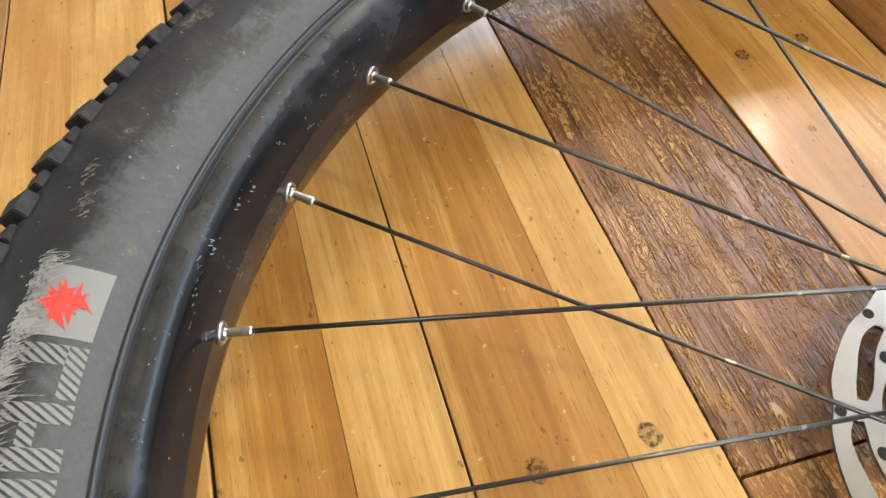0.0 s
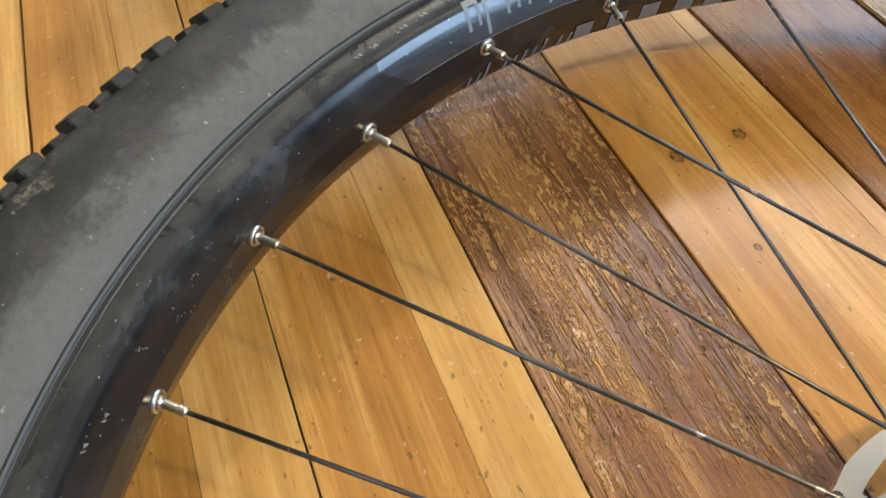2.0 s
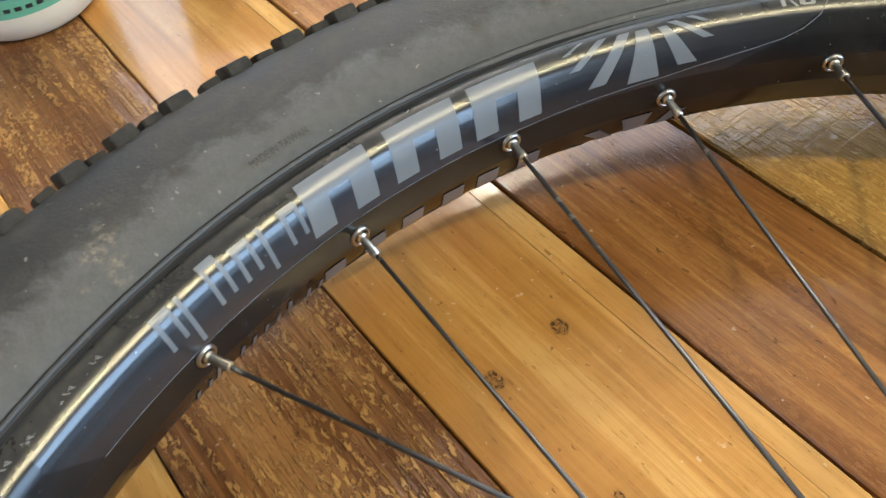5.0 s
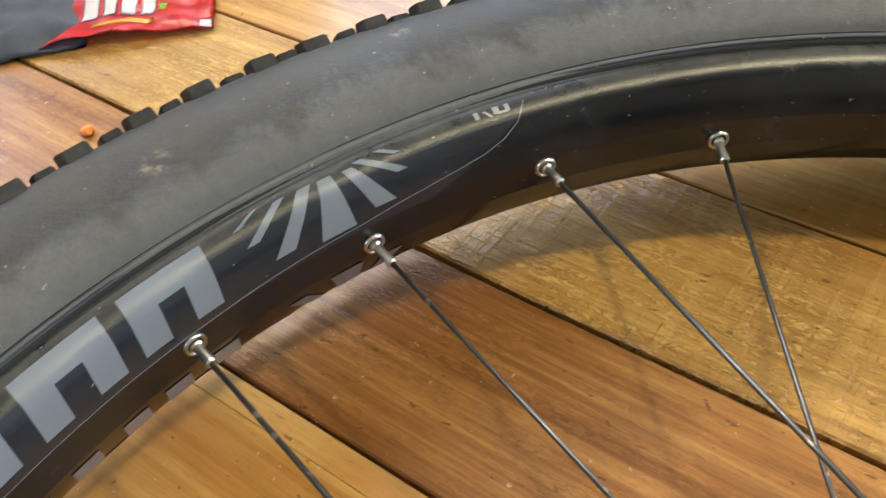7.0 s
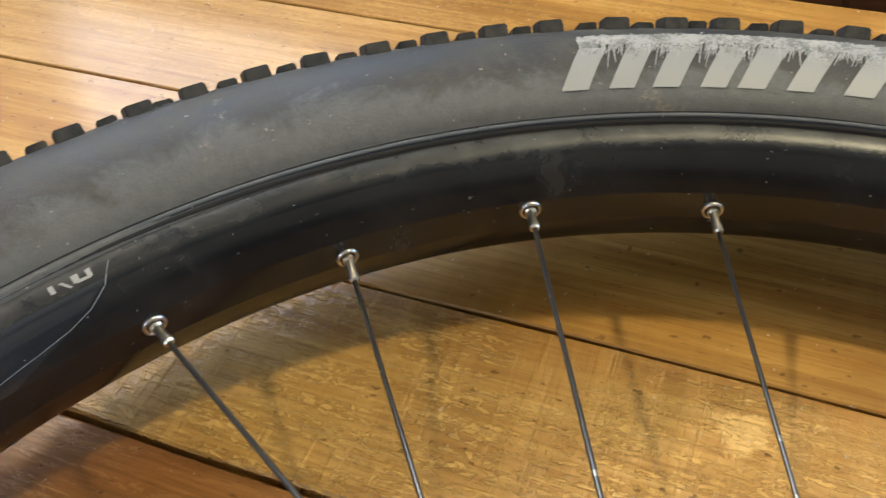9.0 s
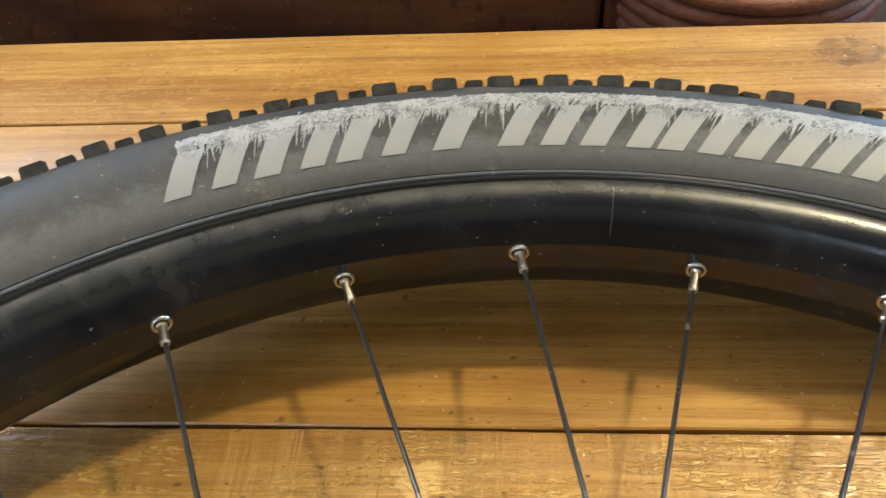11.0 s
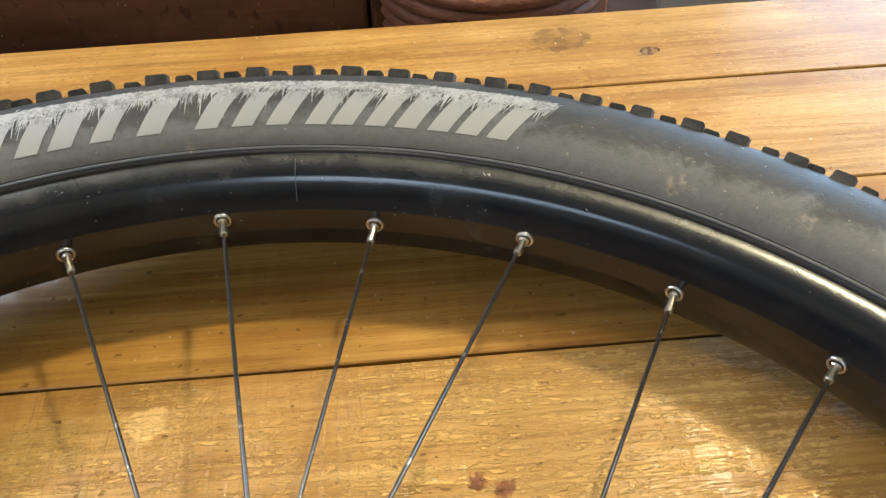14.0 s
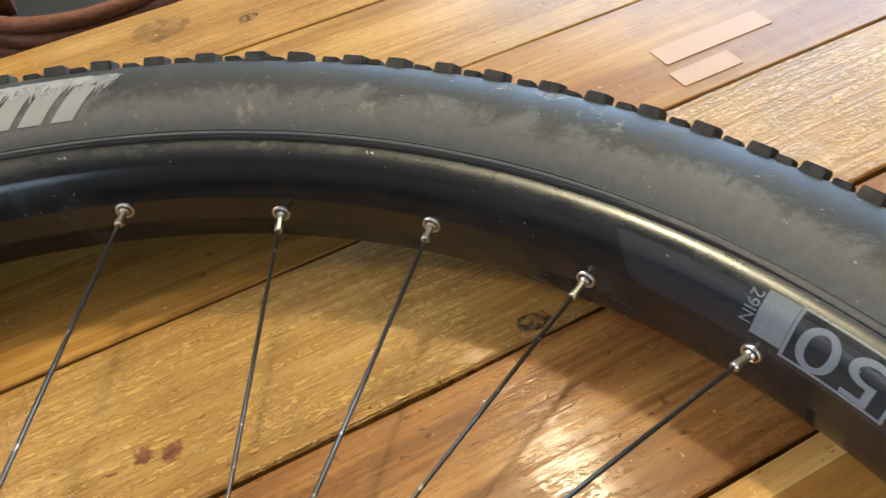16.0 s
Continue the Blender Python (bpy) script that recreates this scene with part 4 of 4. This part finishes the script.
for t, s in ((18.1, 0.975), (42.2, 0.95), (171.5, 0.94), (173.5, 0.93), (176.5, 0.92), (178.0, 0.93), (-151.5, 0.55), (-149.5, 0.62), (-146.0, 0.72), (-145.6, 0.66)):
    patch("scuff", [rect(t + 0.12 * j, t + 0.12 * j + 0.07, s - 0.05 + 0.012 * (j * 7 % 3), s - 0.01 * (j * 5 % 4), 0.06) for j in range(5)], on_rim, SCRATCH, rim_root, nu=1, nv=2)

# chalky rubs on the rim, dried mud and streaks on the tyre
CHALK = worn_print("chalky_rub", (0.27, 0.265, 0.25), (0.03, 0.03, 0.03), 0.52, 900.0)
MUD = worn_print("dried_mud", (0.16, 0.137, 0.10), (0.05, 0.047, 0.042), 0.50, 600.0)


def strokes(seed, n, t0, s0, t1, s1, spread_t, spread_s, long_t, long_s):
    """Short thin strokes strewn along a line from (t0, s0) to (t1, s1)."""
    rng = random.Random(seed)
    out = []
    for k in range(n):
        u = rng.random()
        t, s = t0 + (t1 - t0) * u + rng.gauss(0, spread_t), s0 + (s1 - s0) * u + rng.gauss(0, spread_s)
        lt, ls = long_t * rng.uniform(0.3, 1), long_s * rng.uniform(0.3, 1)
        out.append([(t, s), (t + 0.06 + lt * 0.3, s), (t + 0.06 + lt, s + ls), (t + lt * 0.7, s + ls)])
    return out


for k, (n, *line) in enumerate(((26, -144.6, 0.76, -139.4, 0.52, 0.25, 0.018, 0.35, 0.012), (9, -161.6, 0.44, -161.2, 0.48, 0.2, 0.02, 0.1, 0.03), (8, -155.9, 0.46, -155.6, 0.52, 0.12, 0.02, 0.1, 0.03),
                                (7, -165.9, 0.25, -165.3, 0.30, 0.3, 0.02, 0.12, 0.02), (7, -140.5, 0.30, -140.0, 0.34, 0.3, 0.02, 0.12, 0.02), (8, -158.9, 0.29, -158.6, 0.33, 0.3, 0.02, 0.15, 0.02),
                                (8, 176.9, 0.86, 176.6, 0.89, 0.25, 0.01, 0.12, 0.02), (7, 174.9, 0.85, 174.4, 0.88, 0.25, 0.01, 0.12, 0.02), (6, 172.5, 0.87, 172.2, 0.89, 0.15, 0.01, 0.12, 0.02))):
    patch("chalky_rub", strokes(60 + k, n, *line), lambda t, s: on_rim(t, max(0.1, min(1.05, s)), 0.00028), CHALK, rim_root, nu=1, nv=1)
for k, (t, s, n) in enumerate(((-145.5, 0.37, 26), (-147.6, 0.44, 14))):
    patch("mud_splash", strokes(80 + k, n * 2, t - 0.6, s, t + 0.6, s, 0.3, 0.018, 0.3, 0.02), lambda a, b: on_tyre(a, b, 0.00036), MUD, TYRE, "dried splash of tan mud", nu=1, nv=1)
# ---------------------------------------------------------------- things on the table
CERAMIC = plain("white_ceramic", (0.74, 0.72, 0.68), 0.25, 0.0, 0.04, 40.0, 0.02)
INK = plain("black_print", (0.02, 0.025, 0.035), 0.4)
PLASTIC = plain("white_plastic", (0.78, 0.78, 0.76), 0.35, 0.0, 0.03, 40.0, 0.02)
GREEN = plain("mint_label", (0.16, 0.52, 0.40), 0.4, 0.0, 0.08)
LIME = plain("lime_print", (0.42, 0.55, 0.06), 0.4)
NAVY = plain("blue_print", (0.04, 0.12, 0.3), 0.4)
CLOTH = plain("grey_cloth", (0.13, 0.14, 0.16), 0.9, 0.0, 0.25, 900.0, 0.5, 0.0006)
RED = plain("red_wrapper_foil", (0.62, 0.02, 0.022), 0.28, 0.0, 0.15, 30.0, 0.3, 0.003)
WHITE_INK = plain("white_print", (0.75, 0.72, 0.7), 0.4)
YELLOW = plain("yellow_print", (0.75, 0.38, 0.03), 0.4)
CRUMB = plain("orange_crumb", (0.75, 0.2, 0.015), 0.5, 0.0, 0.3, 500.0, 0.4)
GLASS = glass_whitened()
DARKWOOD = wood("dark_wood", (0.05, 0.016, 0.006), (0.10, 0.034, 0.011), (0.16, 0.06, 0.02), gloss=0.35)


def cup(at):
    root = new("cup")
    root.location = at
    tagged(root, "white ceramic cup printed with small black arrows", "cup")
    part("body", lathe(bmesh.new(), [(0.0, 0.0), (0.030, 0.0), (0.0345, 0.004), (0.0365, 0.02), (0.0385, 0.06), (0.0400, 0.095), (0.0385, 0.0955), (0.0365, 0.06), (0.0335, 0.01), (0.0, 0.006)], 64), CERAMIC, root, smooth=True)
    rng = random.Random(3)
    for row in range(5):
        for k in range(16):
            a = radians(k * 22.5 + row * 11 + rng.uniform(-3, 3))
            z = 0.007 + row * 0.018
            r = 0.0349 + 0.0045 * z / 0.095 + 0.0008
            bm = bmesh.new()
            up = 1 if (k + row) % 2 else -1
            for tri in (((-0.0022, 0.0), (0.0022, 0.0), (0.0, -0.0042)), ((-0.0003, 0.0), (0.0003, 0.0), (0.0003, 0.009), (-0.0003, 0.009)), ((-0.002, 0.0105), (0.0, 0.0085), (0.0, 0.0078), (-0.0022, 0.0098)), ((0.002, 0.0105), (0.0022, 0.0098), (0.0, 0.0078), (0.0, 0.0085))):
                bm.faces.new([bm.verts.new(((r + 0.0006 * (q[1] / 0.01)) * math.cos(a + q[0] / r), (r + 0.0006 * (q[1] / 0.01)) * math.sin(a + q[0] / r), z + up * q[1] + (0.005 if up < 0 else 0))) for q in tri])
            part("arrow_print", bm, INK, root)


def tub(at):
    root = new("tub")
    root.location = at
    tagged(root, "white plastic tub with a mint green label", "tub")
    part("body", lathe(bmesh.new(), [(0.0, 0.0), (0.038, 0.0), (0.042, 0.003), (0.043, 0.012), (0.043, 0.075), (0.041, 0.08), (0.0, 0.08)], 64), PLASTIC, root, smooth=True)
    label = part("label", lathe(bmesh.new(), [(0.0433, 0.017), (0.0434, 0.068)], 64), GREEN, root, "mint green paper label", smooth=True)
    for z0, z1, n, mat, nm in ((0.021, 0.0235, 44, INK, "text_bar"), (0.034, 0.046, 18, LIME, "printed_leaf"), (0.029, 0.033, 26, NAVY, "printed_band")):
        for k in range(n):
            a0, a1 = 2 * math.pi * k / n, 2 * math.pi * (k + 0.62) / n
            bm = bmesh.new()
            vs = [[bm.verts.new((0.0437 * math.cos(a0 + (a1 - a0) * j / 4), 0.0437 * math.sin(a0 + (a1 - a0) * j / 4), z)) for j in range(5)] for z in (z0, z1)]
            for j in range(4):
                bm.faces.new((vs[0][j], vs[0][j + 1], vs[1][j + 1], vs[1][j]))
            part(nm, bm, mat, label)
    part("lid", lathe(bmesh.new(), [(0.0, 0.088), (0.044, 0.088), (0.0455, 0.086), (0.0455, 0.078), (0.0437, 0.078)], 64), PLASTIC, root, smooth=True)


def tumbler(at):
    root = new("tumbler")
    root.location = at
    tagged(root, "clear drinking glass with a thick base", "glass")
    for nm, prof in (("base", [(0.0, 0.0), (0.028, 0.0), (0.0315, 0.003), (0.0325, 0.0115), (0.026, 0.0118), (0.0, 0.010)]),
                     ("wall", [(0.0327, 0.0120), (0.036, 0.09), (0.0365, 0.092), (0.0345, 0.0915), (0.0312, 0.0124)])):
        bm = lathe(bmesh.new(), prof, 64, closed=nm == "wall")
        bmesh.ops.remove_doubles(bm, verts=bm.verts, dist=1e-5)
        bmesh.ops.recalc_face_normals(bm, faces=bm.faces)
        part(nm, bm, GLASS, root, smooth=True)


def container(at, turn):
    """A shallow tray with rounded corners and a folded rim."""
    root = new("food_container")
    root.matrix_world = pose(*at, 0, 0, turn)
    tagged(root, "white plastic food container with rounded corners", "container")

    def ring(bm, w, d, r, z):
        out = []
        for cx, cy, a0 in ((w - r, d - r, 0), (r - w, d - r, 90), (r - w, r - d, 180), (w - r, r - d, 270)):
            out += [bm.verts.new((cx + r * math.cos(radians(a0 + 11.25 * k)), cy + r * math.sin(radians(a0 + 11.25 * k)), z)) for k in range(9)]
        return out

    for nm, steps in (("body", [(0.076, 0.052, 0.018, 0.0), (0.080, 0.056, 0.021, 0.004), (0.084, 0.060, 0.024, 0.030), (0.085, 0.061, 0.025, 0.046), (0.083, 0.059, 0.023, 0.046), (0.078, 0.054, 0.02, 0.006)]),
                      ("rim", [(0.0855, 0.0615, 0.025, 0.0465), (0.090, 0.066, 0.028, 0.0465), (0.090, 0.066, 0.028, 0.0485), (0.0835, 0.0595, 0.024, 0.0485)])):
        bm = bmesh.new()
        rings = [ring(bm, *q) for q in steps]
        pairs = list(zip(rings, rings[1:])) + ([(rings[-1], rings[0])] if nm == "rim" else [])
        for p, q in pairs:
            for k in range(36):
                bm.faces.new((p[k], p[(k + 1) % 36], q[(k + 1) % 36], q[k]))
        if nm == "body":
            bm.faces.new(rings[0][::-1])
            bm.faces.new(rings[-1])
        bmesh.ops.recalc_face_normals(bm, faces=bm.faces)
        ob = part(nm, bm, PLASTIC, root, smooth=True)
        ob.data.set_sharp_from_angle(angle=radians(40))


def cloth(at, turn):
    bm = bmesh.new()
    n, m = 36, 24
    top = []
    for i in range(n + 1):
        row = []
        for j in range(m + 1):
            x, y = -0.075 + 0.15 * i / n, -0.045 + 0.09 * j / m
            z = 0.012 + 0.006 * noise.noise(Vector((x * 30, y * 30, 1))) + 0.003 * noise.noise(Vector((x * 90, y * 70, 4))) - 0.010 * max(0, abs(y) / 0.045 - 0.7) / 0.3 - 0.010 * max(0, abs(x) / 0.075 - 0.85) / 0.15
            row.append(bm.verts.new((x + 0.004 * noise.noise(Vector((y * 40, 3, 2))), y, max(0.001, z))))
        top.append(row)
    for i in range(n):
        for j in range(m):
            bm.faces.new((top[i][j], top[i + 1][j], top[i + 1][j + 1], top[i][j + 1]))
    r = bmesh.ops.solidify(bm, geom=bm.faces[:], thickness=0.0015)
    for v in bm.verts:
        v.co.z = max(v.co.z, 0.0004)
    ob = part("cloth", bm, CLOTH, None, smooth=True)
    ob.matrix_world = pose(*at, 0, 0, turn)
    tagged(ob, "folded dark grey cloth lying on the table", "cloth")


def wrapper(at, turn):
    root = new("wrapper")
    root.matrix_world = pose(*at, 0, 0, turn)
    tagged(root, "crumpled empty red sweet wrapper", "wrapper")

    def surf(x, y):
        return 0.006 + 0.0035 * noise.noise(Vector((x * 45, y * 45, 7))) + 0.0045 * math.sin((x + 0.04) * 50) * 0.6 + 0.002 * noise.noise(Vector((x * 120, y * 120, 2)))

    def sheet(name, x0, x1, y0, y1, mat, lift, n=26):
        bm = bmesh.new()
        g = [[bm.verts.new((x0 + (x1 - x0) * i / n, y0 + (y1 - y0) * j / n, surf(x0 + (x1 - x0) * i / n, y0 + (y1 - y0) * j / n) + lift)) for j in range(n + 1)] for i in range(n + 1)]
        for i in range(n):
            for j in range(n):
                bm.faces.new((g[i][j], g[i + 1][j], g[i + 1][j + 1], g[i][j + 1]))
        bmesh.ops.solidify(bm, geom=bm.faces[:], thickness=0.0003)
        part(name, bm, mat, root, smooth=True)

    sheet("foil", -0.05, 0.05, -0.03, 0.03, RED, 0.0)
    for x0, x1, y0, y1, mat in ((-0.028, -0.018, -0.012, 0.014, WHITE_INK), (-0.015, -0.007, -0.012, 0.014, WHITE_INK), (-0.004, 0.004, -0.012, 0.014, WHITE_INK), (0.007, 0.015, -0.012, 0.014, WHITE_INK),
                                (-0.03, 0.012, 0.0165, 0.021, YELLOW), (-0.02, 0.016, -0.021, -0.016, YELLOW), (0.017, 0.022, -0.01, 0.0, LIME), (0.042, 0.049, -0.029, -0.022, WHITE_INK)):
        sheet("printed_patch", x0, x1, y0, y1, mat, 0.0005, 8)


cup((-0.5279, 0.1180, 0.0))
tub((-0.578, 0.283, 0.0))
tumbler((-0.503, 0.375, 0.0))
container((-0.382, 0.600, 0.0), 7)
cloth((-0.475, 0.452, 0.0), 20)
wrapper((-0.372, 0.468, 0.0), 12)
bm = bmesh.new()
bmesh.ops.create_icosphere(bm, subdivisions=2, radius=0.0035)
for v in bm.verts:
    v.co *= 1 + 0.35 * noise.noise(v.co * 500)
    v.co.z = max(v.co.z * 0.7 + 0.002, 0.0)
crumb = part("crumb", bm, CRUMB, None)
crumb.location = (-0.358, 0.359, 0.0)
tagged(crumb, "small orange food crumb on the planks", "crumb")

# light pieces of tape left on a plank
TAPE = plain("tape_remnant", (0.41, 0.235, 0.115), 0.42, 0.0, 0.12, 60.0, 0.1)
for x, y, l, w in ((0.520, 0.030, 0.075, 0.016), (0.490, 0.022, 0.040, 0.014)):
    ob = part("tape_strip", box(bmesh.new(), -l / 2, l / 2, -w / 2, w / 2, 0.0002, 0.0006), TAPE, None)
    ob.matrix_world = pose(x, y, 0, 0, 0, 150)
    tagged(ob, "pale pinkish strip of old tape on a plank", "tape", group="tape strips")

# ---------------------------------------------------------------- beyond the table's edge
CHEST = new("chest")
CHEST.matrix_world = pose(0.30, 0.64, 0, 0, 0, 150)
tagged(CHEST, "dark reddish brown wooden chest behind the table", "chest")
part("side_panel", box(bmesh.new(), -0.099, 0.75, -0.32, 0.10, -0.75, 0.16, 0.004), DARKWOOD, CHEST)
part("side_panel", box(bmesh.new(), -0.144, -0.101, -0.32, 0.104, -0.75, 0.16, 0.004), DARKWOOD, CHEST)

WICKER = plain("wicker_brown", (0.16, 0.055, 0.025), 0.6, 0.0, 0.5, 160.0, 0.6, 0.003)
PALE_CARD = plain("pale_card", (0.5, 0.52, 0.55), 0.7, 0.0, 0.06, 20.0, 0.05)


def basket(m):
    root = new("basket")
    root.matrix_world = m
    tagged(root, "round red brown wicker basket behind the table", "basket")
    part("base", lathe(bmesh.new(), [(0.0, 0.0), (0.075, 0.0), (0.075, 0.006), (0.0, 0.006)], 40), WICKER, root)
    for k in range(14):
        z = 0.012 + k * 0.012
        part("woven_ring", lathe(bmesh.new(), [(0.078 + k * 0.0008 + 0.005 * math.cos(a), z + 0.006 * math.sin(a)) for a in [i * math.pi / 4 for i in range(8)]], 40, closed=True,
                                  wobble=lambda a, j, r, zz, k=k: (r + 0.0022 * math.sin(a * 20 + math.pi * (k % 2)), zz)), WICKER, root, smooth=True)
    # black disc across the top paints the basket's shaded inside
    part("lining", lathe(bmesh.new(), [(0.0, 0.15), (0.078, 0.155), (0.078, 0.152), (0.0, 0.147)], 40), HUB, root, "near-black disc as the shaded round opening")


basket(pose(0.43, 0.475, -0.17, 0, 0, 20))
STAND = new("stool")
tagged(STAND, "dark wooden stool behind the table", "stool")
STAND.matrix_world = pose(0.46, 0.485, -0.75, 0, 0, 150)
part("seat", box(bmesh.new(), -0.16, 0.13, -0.19, 0.075, 0.54, 0.58, 0.004), DARKWOOD, STAND)
for lx in (-0.14, 0.11):
    for ly in (-0.17, 0.055):
        part("leg", box(bmesh.new(), lx - 0.018, lx + 0.018, ly - 0.018, ly + 0.018, 0.0, 0.5399), DARKWOOD, STAND)
CARTON = part("carton", box(bmesh.new(), -0.10, 0.08, -0.07, 0.07, 0.0, 0.74, 0.003), PALE_CARD, None)
CARTON.matrix_world = pose(0.62, 0.40, -0.75, 0, 0, 150)
tagged(CARTON, "tall pale grey carton on the floor", "carton")
